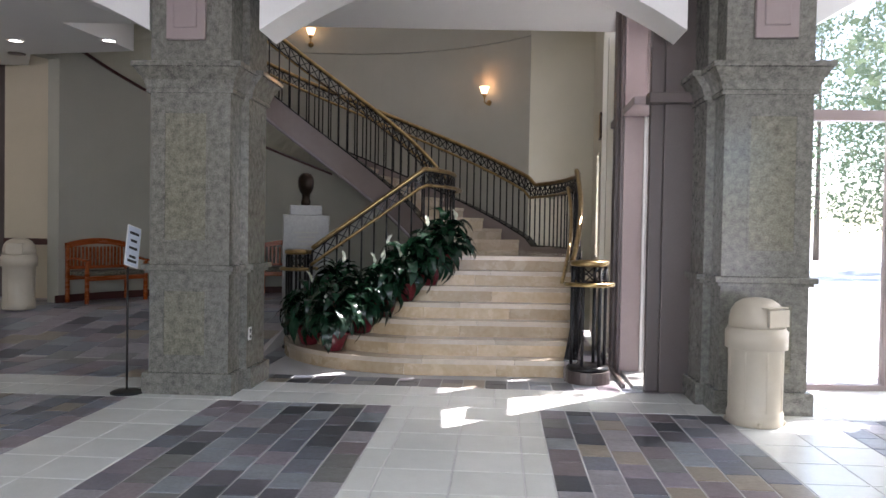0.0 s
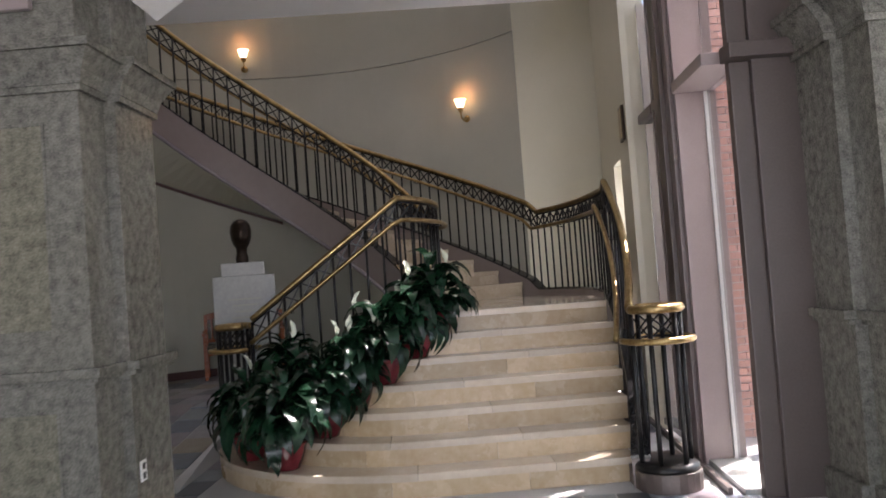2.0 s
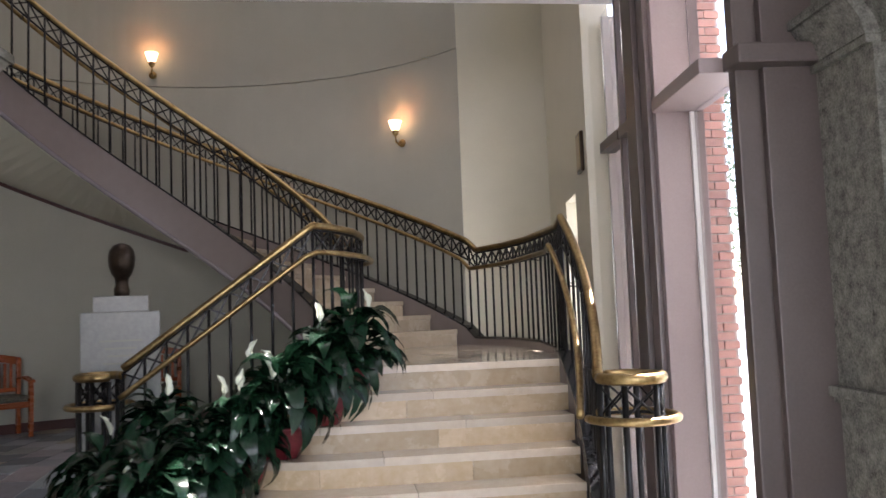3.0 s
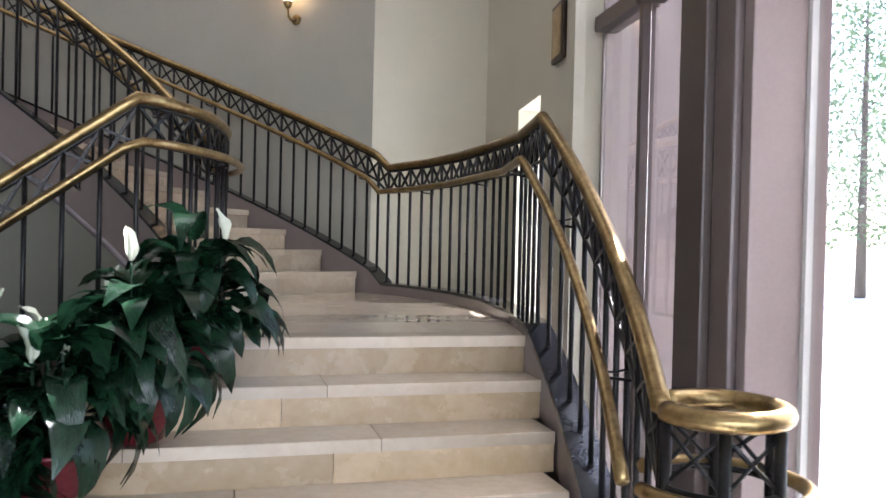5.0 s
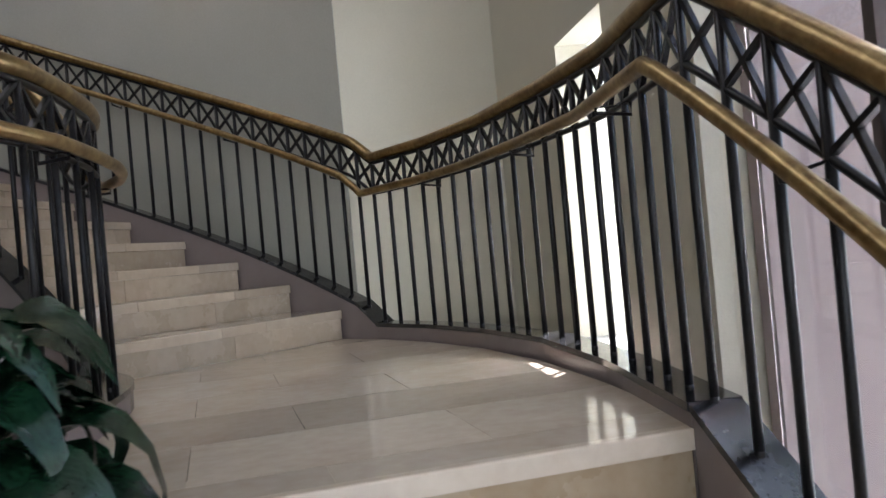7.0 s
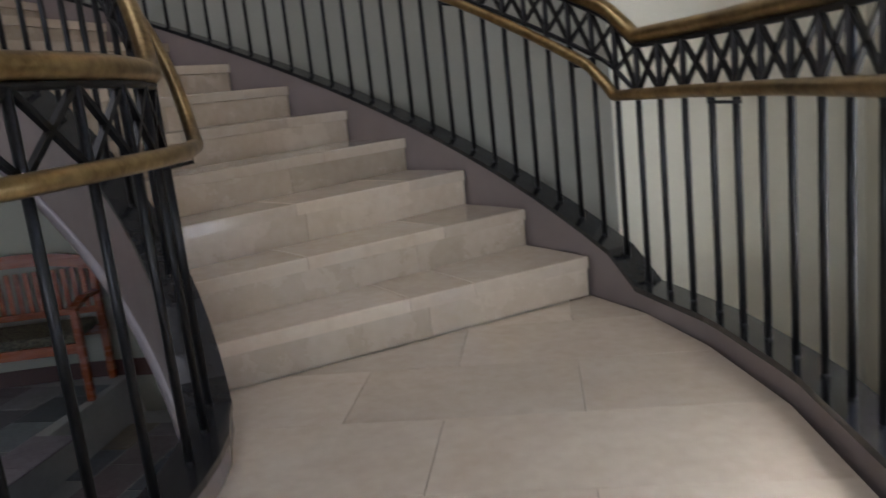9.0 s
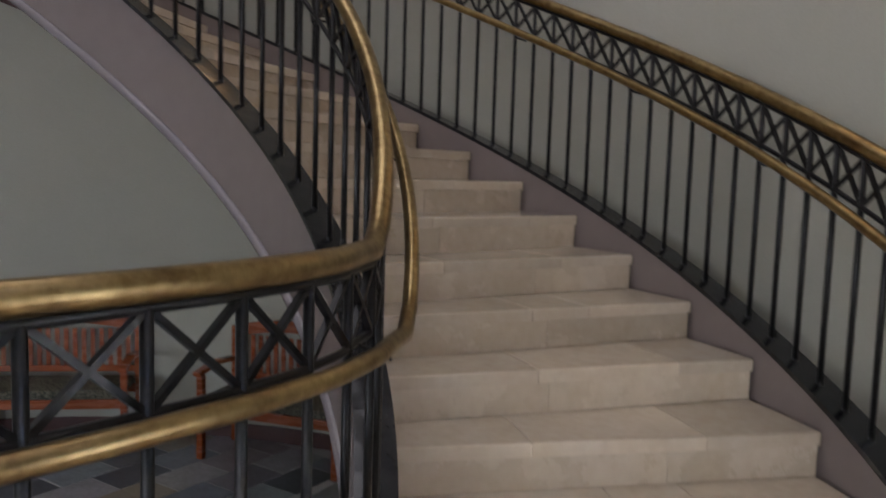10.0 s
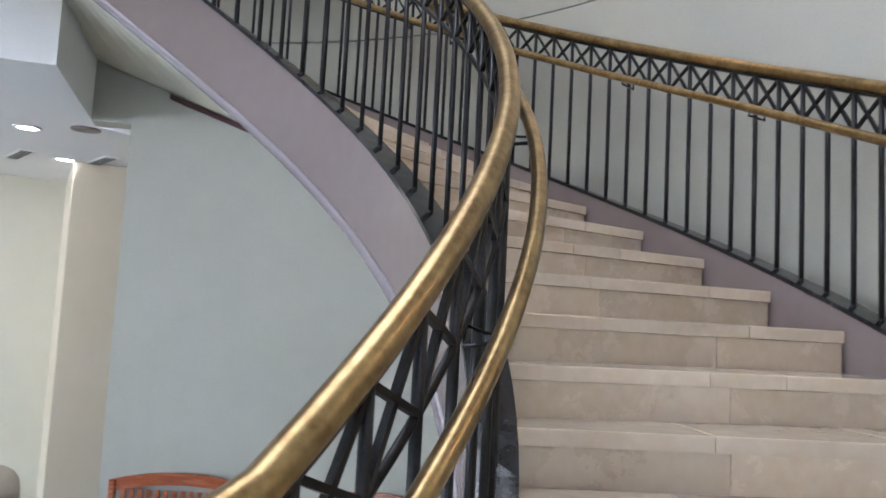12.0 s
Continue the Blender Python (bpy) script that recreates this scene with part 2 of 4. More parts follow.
def sweep(name, path, profile, mat, smooth=False, closed=False):
    """Profile (side, up) carried along a path of 3D points; up stays vertical."""
    n, k = len(path), len(profile)
    v = []
    for i, p in enumerate(path):
        a = Vector(path[(i - 1) % n] if closed else path[max(i - 1, 0)])
        b = Vector(path[(i + 1) % n] if closed else path[min(i + 1, n - 1)])
        d = (b - a)
        d.z = 0
        d.normalize()
        side = Vector((d.y, -d.x, 0))
        a2, b2 = Vector(p) - a, b - Vector(p)
        s = 1.0
        if a2.length > 1e-6 and b2.length > 1e-6:
            a2.z = b2.z = 0
            if a2.length > 1e-6 and b2.length > 1e-6:
                s = 1 / max(0.5, math.cos(a2.angle(b2) / 2))
        for u, w in profile:
            v.append(Vector(p) + side * (u * s) + Vector((0, 0, w)))
    f = []
    for i in range(n if closed else n - 1):
        j = (i + 1) % n
        for q in range(k):
            f.append((i * k + q, i * k + (q + 1) % k, j * k + (q + 1) % k, j * k + q))
    if not closed:
        f.append(tuple(range(k)))
        f.append(tuple(range((n - 1) * k, n * k)))
    return mesh_from(name, v, f, mat, smooth)


def tube(name, path, r, mat, sides=10, closed=False):
    """A round bar along a path, with its ring square to the path."""
    n = len(path)
    P = [Vector(p) for p in path]
    v, f = [], []
    for i, p in enumerate(P):
        a = P[(i - 1) % n] if closed else P[max(i - 1, 0)]
        b = P[(i + 1) % n] if closed else P[min(i + 1, n - 1)]
        d = (b - a).normalized()
        ref = Vector((0, 0, 1)) if abs(d.z) < 0.9 else Vector((1, 0, 0))
        u = d.cross(ref).normalized()
        w = u.cross(d)
        for q in range(sides):
            t = 2 * math.pi * q / sides
            v.append(p + (u * math.cos(t) + w * math.sin(t)) * r)
    for i in range(n if closed else n - 1):
        j = (i + 1) % n
        for q in range(sides):
            f.append((i * sides + q, i * sides + (q + 1) % sides, j * sides + (q + 1) % sides, j * sides + q))
    if not closed:
        f.append(tuple(range(sides)))
        f.append(tuple(range((n - 1) * sides, n * sides)))
    return mesh_from(name, v, f, mat, True)


def lathe(name, prof, mat, sides=24):
    """Profile of (radius, height) turned about the upright axis."""
    v, f = [], []
    for r, z in prof:
        for q in range(sides):
            t = 2 * math.pi * q / sides
            v.append((r * math.cos(t), r * math.sin(t), z))
    for i in range(len(prof) - 1):
        for q in range(sides):
            f.append((i * sides + q, i * sides + (q + 1) % sides, (i + 1) * sides + (q + 1) % sides, (i + 1) * sides + q))
    f.append(tuple(range(sides)))
    f.append(tuple(range((len(prof) - 1) * sides, len(prof) * sides)))
    return mesh_from(name, v, f, mat, True)


def clip(poly, axis, value, keep_above):
    """The part of a convex outline on one side of a line."""
    out = []
    for i, p in enumerate(poly):
        q = poly[(i + 1) % len(poly)]
        a, b = p[axis] - value, q[axis] - value
        if not keep_above:
            a, b = -a, -b
        if a >= 0:
            out.append(p)
        if (a >= 0) != (b >= 0):
            s = a / (a - b)
            out.append((p[0] + s * (q[0] - p[0]), p[1] + s * (q[1] - p[1])))
    return out


def resample(path, step):
    P = [Vector(p) for p in path]
    L = [0]
    for a, b in zip(P, P[1:]):
        L.append(L[-1] + (b - a).length)
    n = max(1, round(L[-1] / step))
    out, j = [], 0
    for i in range(n + 1):
        s = L[-1] * i / n
        while j < len(P) - 2 and L[j + 1] < s:
            j += 1
        f = (s - L[j]) / max(1e-9, L[j + 1] - L[j])
        out.append(P[j].lerp(P[j + 1], min(1, f)))
    return out


# ---- the plan ----
CX, CY = -1.90, 10.64
R_IN, R_OUT, R_WALL = 2.16, 3.77, 4.10
RISE, TH0, DTH = 0.17, 34.3, 6.35
TOP = 29
TURN = -4.0
LAND = 7 * RISE


def ring(theta, r, z=None):
    a = radians(theta)
    x, y = CX + r * math.cos(a), CY + r * math.sin(a)
    return (x, y) if z is None else (x, y, z)


def slope(theta):
    return RISE * (8 + (theta - TH0) / DTH)


TH_END = TH0 + DTH * (TOP - 8)

# ---- ground, floors ----
structure("ground", box("ground", -900, 900, -900, 900, -0.6, -0.20, ASPHALT), "pale sunlit paving and ground outside")


def floor_height(x, y):
    """The stone floor rises gently to the left of the stairs."""
    return 0.30 * min(1, max(0, (y - 8.9) / 2.6)) if x < -2.0 else 0.0


xs, ys = (-12.0, -2.05, -2.0, 2.0, 3.1, 7.5), (-6.2, 8.05, 8.9, 10.2, 11.5, 13.0, 16.5)
v, f = [], []
for j, y in enumerate(ys):
    for x in xs:
        v.append((x, y, floor_height(x, y) - 0.004))
for j in range(len(ys) - 1):
    for i in range(len(xs) - 1):
        if xs[i] >= 2.0 and ys[j] >= 8.0:
            continue
        a = j * len(xs) + i
        f.append((a, a + 1, a + len(xs) + 1, a + len(xs)))
floor_me = mesh_from("floor", v, f, GROUT)
bm = bmesh.new()
bm.from_mesh(floor_me)
res = bmesh.ops.extrude_face_region(bm, geom=bm.faces[:])
for w in res["geom"]:
    if isinstance(w, bmesh.types.BMVert):
        w.co.z -= 0.16
bmesh.ops.recalc_face_normals(bm, faces=bm.faces)
bm.to_mesh(floor_me)
bm.free()
floor = structure("floor", floor_me, "lobby floor of white tile bands and multicoloured slate pavers")

# ---- walls ----


def arc_wall(name, t0, t1, r0, r1, z0, z1, mat, label, step=2.5):
    n = max(2, int((t1 - t0) / step))
    path = [ring(t0 + (t1 - t0) * i / n, (r0 + r1) / 2, z0) for i in range(n + 1)]
    h = (r1 - r0) / 2
    return structure(name, sweep(name, path, [(-h, 0), (h, 0), (h, z1 - z0), (-h, z1 - z0)], mat), label)


HI = 7.6
wall_curved = arc_wall("wall_curved", 37.0, 160.0, R_WALL, R_WALL + 0.22, -0.1, 4.66, GREY_PAINT, "tall curved grey plaster stairwell wall")
arc_wall("wall_curved_upper", 37.0, 200.0, R_WALL + 0.008, R_WALL + 0.22, 4.675, HI, GREY_PAINT, "upper curved grey plaster wall above a fine joint")
cor = ring(37.0, R_WALL + 0.004)


def plan_wall(name, pts, z0, z1, thick, mat, label):
    """An upright wall of even thickness behind a line in plan (its room side is on the line)."""
    path = [(x, y, z0) for x, y in pts]
    return structure(name, sweep(name, path, [(0, 0), (thick, 0), (thick, z1 - z0), (0, z1 - z0)], mat), label)


plan_wall("wall_corner", [(cor[0], cor[1]), (2.42, 13.02)], -0.1, HI, -0.2, PLASTER, "bright cream plaster wall beside the landing")
# east wall, round the slot window; an unseen high gap is added to sun the lilies
EW = lambda y: 0.541 + 0.143 * y
for nm, y0, y1, z0, z1 in (("wall_east", 13.2, 11.66, -0.1, 5.35), ("wall_east_below_window", 11.66, 11.0, -0.1, 1.15),
                           ("wall_east_above_window", 11.66, 11.0, 2.60, 5.35), ("wall_east_front", 11.0, 10.28, -0.1, 5.35),
                           ("wall_east_high", 13.2, 11.8, 5.351, 6.75), ("wall_east_high", 10.86, 10.28, 5.351, 6.75),
                           ("wall_east_top", 13.2, 10.28, 6.751, HI)):
    plan_wall(nm, [(EW(y0), y0), (EW(y1), y1)], z0, z1, -0.24, PLASTER, "cream plaster wall round the slot window and an added high opening")
slot = structure("window_slot", None, "narrow clear slot window beside the landing")


def plan_box(name, pts, z0, z1, half, mat):
    return sweep(name, [(x, y, z0) for x, y in pts], [(-half, 0), (half, 0), (half, z1 - z0), (-half, z1 - z0)], mat)


part("pane", plan_box("pane", [(EW(11.66) + 0.16, 11.66), (EW(11.0) + 0.16, 11.0)], 1.15, 2.60, 0.004, GLASS), slot).visible_shadow = False
part("window_sill", plan_box("sill", [(EW(11.65) + 0.10, 11.65), (EW(11.01) + 0.10, 11.01)], 1.15, 1.165, 0.11, MARBLE), slot, "pale stone sill")
structure("trim", plan_box("trim", [(EW(10.27) + 0.03, 10.275), (EW(10.2) + 0.02, 10.2)], 0.0, 3.95, 0.03, PLASTER), "cream corner trim beside the tall window")

# back, left and right of the lobby
structure("wall_left", box("wall_left", -9.7, -9.5, -6.2, 16.5, -0.1, 4.3, PLASTER), "cream lobby wall")
structure("wall_pier_left", box("wall_pier_left", -9.5, -7.9, 11.75, 13.2, 0.0, 4.0, PLASTER_WARM_LIT), "warm-lit cream wall pier")
structure("wall_north_left", box("wall_north_left", -6.95, -5.68, 12.75, 12.95, 0.0, 4.3, PLASTER_WARM_LIT), "warm-lit cream corridor wall")
structure("wall_north_dark", box("wall_north_dark", -8.3, -6.9, 12.95, 13.15, 0.0, 4.3, MAUVE_DARK), "dark brown panelled corridor end")
structure("wall_rear", box("wall_rear", -9.5, -1.0, 16.3, 16.5, 0.0, 4.3, GREY_PAINT), "grey rear wall")
for i, (x0, x1) in enumerate(((-9.5, -7.0), (-4.4, -3.6), (-1.0, -0.2), (2.4, 3.2), (5.8, 7.5))):
    structure("wall_south", box("wall_south", x0, x1, -6.2, -6.0, -0.1, 4.3, PLASTER), "cream wall pier between the front windows")
structure("wall_south_top", box("wall_south_top", -9.5, 7.5, -6.21, -6.01, 3.9, 4.3, PLASTER), "plaster above the front windows")
structure("wall_east_lobby", box("wall_east_lobby", 7.3, 7.5, -6.0, 8.0, -0.1, 4.3, PLASTER), "cream lobby side wall")

# ---- ceilings and slab ----
UP = 4.925
slab = [(-9.5, -6.0), (7.3, -6.0), (7.3, 7.95), (2.3, 7.95), (2.25, 9.9), (-4.7, 9.9), (-4.42, 11.45), (-6.06, 11.80), (-6.5, 12.6), (-9.5, 12.6)]
structure("ceiling", prism("ceiling", slab, 3.95, UP, CEILING), "white painted ceiling and upper floor edge")
structure("ceiling_upper", box("ceiling_upper", -9.5, 2.52, 6.0, 15.6, HI, HI + 0.2, CEILING), "high white ceiling over the stairwell")
structure("wall_upper_south", box("wall_upper_south", -9.5, 3.2, 5.8, 6.0, UP, HI, PLASTER), "cream wall round the upper hall")
structure("wall_upper_east", box("wall_upper_east", 2.3, 2.5, 6.0, 10.3, UP, HI, PLASTER), "cream wall round the upper hall")
structure("wall_upper_west", box("wall_upper_west", -9.7, -9.5, 6.0, 15.6, UP, HI, PLASTER), "cream wall round the upper hall")

arc_wall("wall_curved_end", 160.0, 174.0, R_WALL, R_WALL + 0.22, 3.951, 4.66, GREY_PAINT, "curved grey plaster wall over the corridor ceiling")
# Unseen cover and end panel, added to stop sun leaking onto the left pier.
structure("ceiling_rear", prism("ceiling_rear", [(-9.7, 12.61)] + [ring(t, 4.21) for t in range(152, 77, -2)] + [(-1.0, 16.5), (-9.7, 16.5)], 4.31, 4.5, CEILING), "unseen cover behind the curved wall, added to keep the sun out")
structure("wall_rear_end", box("wall_rear_end", -1.0, -0.8, 14.87, 16.5, -0.1, 4.6, GREY_PAINT), "unseen grey end panel, added to keep the sun out")

# ---- arches between the pillars ----


def arch(name, x0, y0, x1, y1, depth, spring, rise, top, mat, label):
    L = math.hypot(x1 - x0, y1 - y0)
    n = 22
    v, f = [], []
    for i in range(n + 1):
        s = i / n
        zz = spring + rise * (1 - abs(2 * s - 1) ** 2.0)
        for d in (0, depth):
            v += [(L * s, d, zz), (L * s, d, top)]
    for i in range(n):
        a, b = i * 4, i * 4 + 4
        f += [(a, b, b + 1, a + 1), (a + 2, a + 3, b + 3, b + 2), (a, a + 2, b + 2, b), (a + 1, b + 1, b + 3, a + 3)]
    f += [(0, 1, 3, 2), (n * 4, n * 4 + 2, n * 4 + 3, n * 4 + 1)]
    return structure(name, mesh_from(name, v, f, mat), label, pose(x0, y0, 0, 0, 0, math.degrees(math.atan2(y1 - y0, x1 - x0))))


arch("arch", -1.66, 7.18, 2.06, 6.92, 0.55, 3.24, 0.64, 3.95, CEILING, "white plaster arch between the stone pillars")
arch("arch", -7.2, 7.58, -2.66, 7.25, 0.55, 3.24, 0.64, 3.95, CEILING, "white plaster arch over the lobby")
arch("arch", 3.05, 6.86, 6.9, 6.6, 0.55, 3.24, 0.64, 3.95, CEILING, "white plaster arch by the entrance")

# ---- granite pillars ----


def pillar(x, y, mirror):
    """A pillar whose front corner nearest the stairs' axis stands at (x, y)."""
    t = thing("granite_pillar", "grey-green speckled granite pillar with moulded base, dado and capital", "pillar", (x, y, 0), turn=TURN)
    s = -1 if mirror else 1

    def outline(grow):
        a = [(-0.72 - grow, -grow), (grow, -grow), (grow, 0.30), (0.07 + grow, 0.30), (0.07 + grow, 0.84 + grow),
             (-0.79 - grow, 0.84 + grow), (-0.79 - grow, 0.30), (-0.72 - grow, 0.30)]
        a = [(s * p, q) for p, q in a]
        return a if s > 0 else a[::-1]

    def ring_box(name, grow, z0, z1, bevel, label=""):
        return part(name, prism(name, outline(grow), z0, z1, GRANITE, bevel), t, label)
    ring_box("plinth", 0.045, 0.0, 0.19, 0.018)
    ring_box("lower_shaft", 0.0, 0.19, 1.07, 0)
    ring_box("dado_moulding", 0.03, 1.07, 1.10, 0.01)
    ring_box("dado_moulding", 0.055, 1.10, 1.15, 0.012)
    ring_box("upper_shaft", 0.0, 1.15, 2.66, 0)
    ring_box("capital_moulding", 0.03, 2.66, 2.70, 0.01)
    lo, hi = outline(0.03), outline(0.115)
    mid = outline(0.05)
    v = [(x, y, 2.70) for x, y in lo] + [(x, y, 2.77) for x, y in mid] + [(x, y, 2.872) for x, y in hi]
    n = len(lo)
    f = [(r * n + i, r * n + (i + 1) % n, (r + 1) * n + (i + 1) % n, (r + 1) * n + i) for r in (0, 1) for i in range(n)]
    f += [tuple(range(n)), tuple(range(2 * n, 3 * n))]
    part("capital_cove", mesh_from("capital_cove", v, f, GRANITE), t)
    ring_box("capital_top", 0.13, 2.875, 2.925, 0.014)
    ring_box("neck", 0.0, 2.925, 3.95, 0)
    for z0, z1 in ((0.33, 0.93), (1.35, 2.50)):
        for a0, a1, b0, b1 in ((-0.60, -0.585, z0, z1), (-0.215, -0.20, z0, z1), (-0.585, -0.215, z1 - 0.015, z1), (-0.585, -0.215, z0, z0 + 0.015)):
            xx = sorted((s * a0, s * a1))
            part("panel_bead", box("panel_bead", xx[0], xx[1], -0.008, 0.0, b0, b1, GRANITE), t)
        xx = sorted((s * -0.583, s * -0.217))
        part("inset_panel", box("inset_panel", xx[0], xx[1], -0.0035, 0.02, z0 + 0.017, z1 - 0.017, GRANITE_PANEL), t, "yellow-green granite inset panel")
    xx = sorted((s * -0.57, s * -0.22))
    part("plaque", box("plaque", xx[0], xx[1], -0.05, 0.0, 3.12, 3.95, MAUVE, 0.012), t, "mauve painted metal plaque")
    part("plaque_boss", box("plaque_boss", xx[0] + 0.07, xx[1] - 0.07, -0.065, -0.05, 3.22, 3.48, MAUVE, 0.01), t)
    part("plaque_boss", box("plaque_boss", xx[0] + 0.05, xx[1] - 0.05, -0.07, -0.05, 3.56, 3.95, MAUVE, 0.01), t)
    return t


left_pillar = pillar(-1.88, 7.08, False)
right_pillar = pillar(2.33, 6.72, True)
sock = thing("wall_socket", "white double wall socket on the granite pillar", "socket", (-1.784, 7.46, 0.50), turn=TURN)
part("face_plate", box("face_plate", 0.0, 0.008, -0.04, 0.04, -0.06, 0.06, WHITE, 0.002), sock)
for zz in (-0.028, 0.028):
    part("socket_insert", box("socket_insert", 0.008, 0.011, -0.018, 0.018, zz - 0.018, zz + 0.018, BLACK), sock)

# ---- tall window beside the stairs ----
WX = lambda y: 2.16 + 0.086 * (y - 9.45)
win = tagged(new("window_tall"), "tall mauve steel framed window beside the stairs", kind="structure")


def wbox(name, y0, y1, dx0, dx1, z0, z1, mat, label="", bevel=0.0):
    me = box(name, dx0, dx1, y0 - (y0 + y1) / 2, y1 - (y0 + y1) / 2, z0, z1, mat, bevel)
    return part(name, me, win, label, pose(WX((y0 + y1) / 2), (y0 + y1) / 2, 0, 0, 0, -4.9))


# Three bands side by side, stepping from dark through mid to pale.
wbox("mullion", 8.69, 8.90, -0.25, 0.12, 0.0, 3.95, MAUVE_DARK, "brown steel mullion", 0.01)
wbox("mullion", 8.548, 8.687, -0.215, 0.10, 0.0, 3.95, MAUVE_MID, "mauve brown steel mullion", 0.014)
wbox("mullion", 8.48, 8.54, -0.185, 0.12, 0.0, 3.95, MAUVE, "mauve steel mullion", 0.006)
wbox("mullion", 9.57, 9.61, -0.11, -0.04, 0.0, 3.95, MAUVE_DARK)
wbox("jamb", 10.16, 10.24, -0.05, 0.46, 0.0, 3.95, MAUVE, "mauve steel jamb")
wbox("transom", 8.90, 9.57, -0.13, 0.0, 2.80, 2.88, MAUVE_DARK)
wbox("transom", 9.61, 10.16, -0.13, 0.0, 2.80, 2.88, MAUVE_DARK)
wbox("transom", 7.66, 8.48, -0.21, 0.10, 2.72, 2.80, MAUVE, "mauve steel transom", 0.006)
wbox("sill", 7.66, 8.48, -0.16, 0.12, -0.02, 0.035, MARBLE, "pale stone sill")
wbox("sill", 8.86, 10.16, -0.12, 0.10, -0.02, 0.035, MARBLE)
wbox("sill_rail", 7.68, 10.24, -0.26, -0.23, 0.0, 0.045, MAUVE_DARK, "brown metal floor strip")
wbox("glazing_bead", 8.455, 8.478, 0.02, 0.05, 0.035, 2.72, WHITE)
for y0, y1, z0, z1, dx in ((7.66, 8.48, 0.035, 2.72, 0.04), (7.66, 8.48, 2.80, 3.95, 0.04), (8.90, 9.57, 0.035, 2.80, -0.07), (9.61, 10.16, 0.035, 2.80, -0.07), (8.90, 9.57, 2.88, 3.95, -0.07), (9.61, 10.16, 2.88, 3.95, -0.07)):
    wbox("pane", y0, y1, dx, dx + 0.008, z0, z1, GLASS).visible_shadow = False
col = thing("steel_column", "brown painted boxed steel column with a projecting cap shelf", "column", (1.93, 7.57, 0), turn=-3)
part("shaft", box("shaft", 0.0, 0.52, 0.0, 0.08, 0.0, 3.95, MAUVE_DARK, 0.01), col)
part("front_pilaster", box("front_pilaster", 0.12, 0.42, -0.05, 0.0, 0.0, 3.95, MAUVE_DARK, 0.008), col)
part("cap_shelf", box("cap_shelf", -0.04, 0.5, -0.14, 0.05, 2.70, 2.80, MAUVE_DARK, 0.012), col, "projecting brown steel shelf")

# ---- glazed entrance on the right ----
ent = tagged(new("window_entrance"), "mauve framed glazed entrance wall", kind="structure")


def ebox(name, x0, x1, z0, z1, mat, d0=0.0, d1=0.14, label="", bevel=0.0):
    return part(name, box(name, x0, x1, 7.92 - d1, 7.92 - d0, z0, z1, mat, bevel), ent, label)


for x in (3.42, 4.32, 5.28, 6.24, 7.18):
    ebox("mullion", x, x + 0.12, 0, 3.95, MAUVE, label="mauve steel mullion", bevel=0.006)
ebox("transom", 3.54, 7.18, 2.62, 2.72, MAUVE, 0.01, 0.13, "mauve steel transom")
ebox("header", 2.6, 7.3, 3.80, 3.95, MAUVE, 0.02, 0.12)
ebox("infill", 2.60, 3.42, 0, 3.8, MAUVE, 0.03, 0.11, "mauve infill panel")
ebox("threshold", 3.54, 7.18, 0.0, 0.05, MAUVE, 0.01, 0.13)
for x0, x1 in ((3.54, 4.32), (4.44, 5.28), (5.40, 6.24), (6.36, 7.18)):
    ebox("pane", x0, x1, 2.72, 3.8, GLASS, 0.06, 0.068).visible_shadow = False
    ebox("pane", x0, x1, 0.05, 2.62, GLASS, 0.06, 0.068).visible_shadow = False
for x0, x1 in ((4.44, 5.28), (5.40, 6.24)):
    d = structure("door", None)
    d["label"] = "mauve framed glass entrance door, closed"
    for a, b, c, e in ((x0, x0 + 0.11, 0.05, 2.62), (x1 - 0.11, x1, 0.05, 2.62), (x0 + 0.11, x1 - 0.11, 0.05, 0.28), (x0 + 0.11, x1 - 0.11, 2.50, 2.62)):
        part("door_frame", box("door_frame", a, b, 7.79, 7.84, c, e, MAUVE, 0.004), d)
    part("door_handle", tube("door_handle", [(x1 - 0.05, 7.79, 0.9), (x1 - 0.05, 7.73, 0.93), (x1 - 0.05, 7.73, 1.25), (x1 - 0.05, 7.79, 1.28)], 0.012, BRASS, 8), d, "brass pull handle")

# ---- the staircase ----
stairs = thing("stone_staircase", "cream limestone staircase with a landing and a curving upper flight", "staircase")


def lower_outline(k, grow=0.0):
    """Plan of everything behind the k-th nosing of the lower flight."""
    cx, cy = -0.10, 9.92
    a, b = 1.82 - 0.275 * (k - 1) + grow, 1.72 - 0.245 * (k - 1) + grow
    xr = 1.32 + 0.042 * (k - 1)
    pts = [(xr, cy), (xr, cy - b)]
    n = 14
    for i in range(n + 1):
        t = radians(90 * i / n)
        pts.append((cx - a * math.sin(t), cy - b * math.cos(t)))
    return pts[::-1]


rng = random.Random(4)
for k in range(1, 8):
    cuts = [-4.0] + sorted(rng.uniform(-0.9, 1.0) + d for d in (0.0,)) + [3.0]
    for z0, z1, grow, nm in ((RISE * (k - 1), RISE * k - 0.052, -0.012, "riser_stone"), (RISE * k - 0.05, RISE * k, 0.0, "tread_stone")):
        base = -0.75 + 0.37 * ((k * 7 + (3 if grow else 0)) % 4) * 0.5
        edges = [-4.0, base, base + 0.95, 3.0]
        for a, b in zip(edges, edges[1:]):
            poly = clip(clip(lower_outline(k, grow), 0, a + 0.0012, True), 0, b - 0.0012, False)
            if len(poly) > 2:
                part(nm, prism(nm, poly, z0, z1, STONE if grow == 0 else RISER, 0.006 if grow == 0 else 0), stairs)

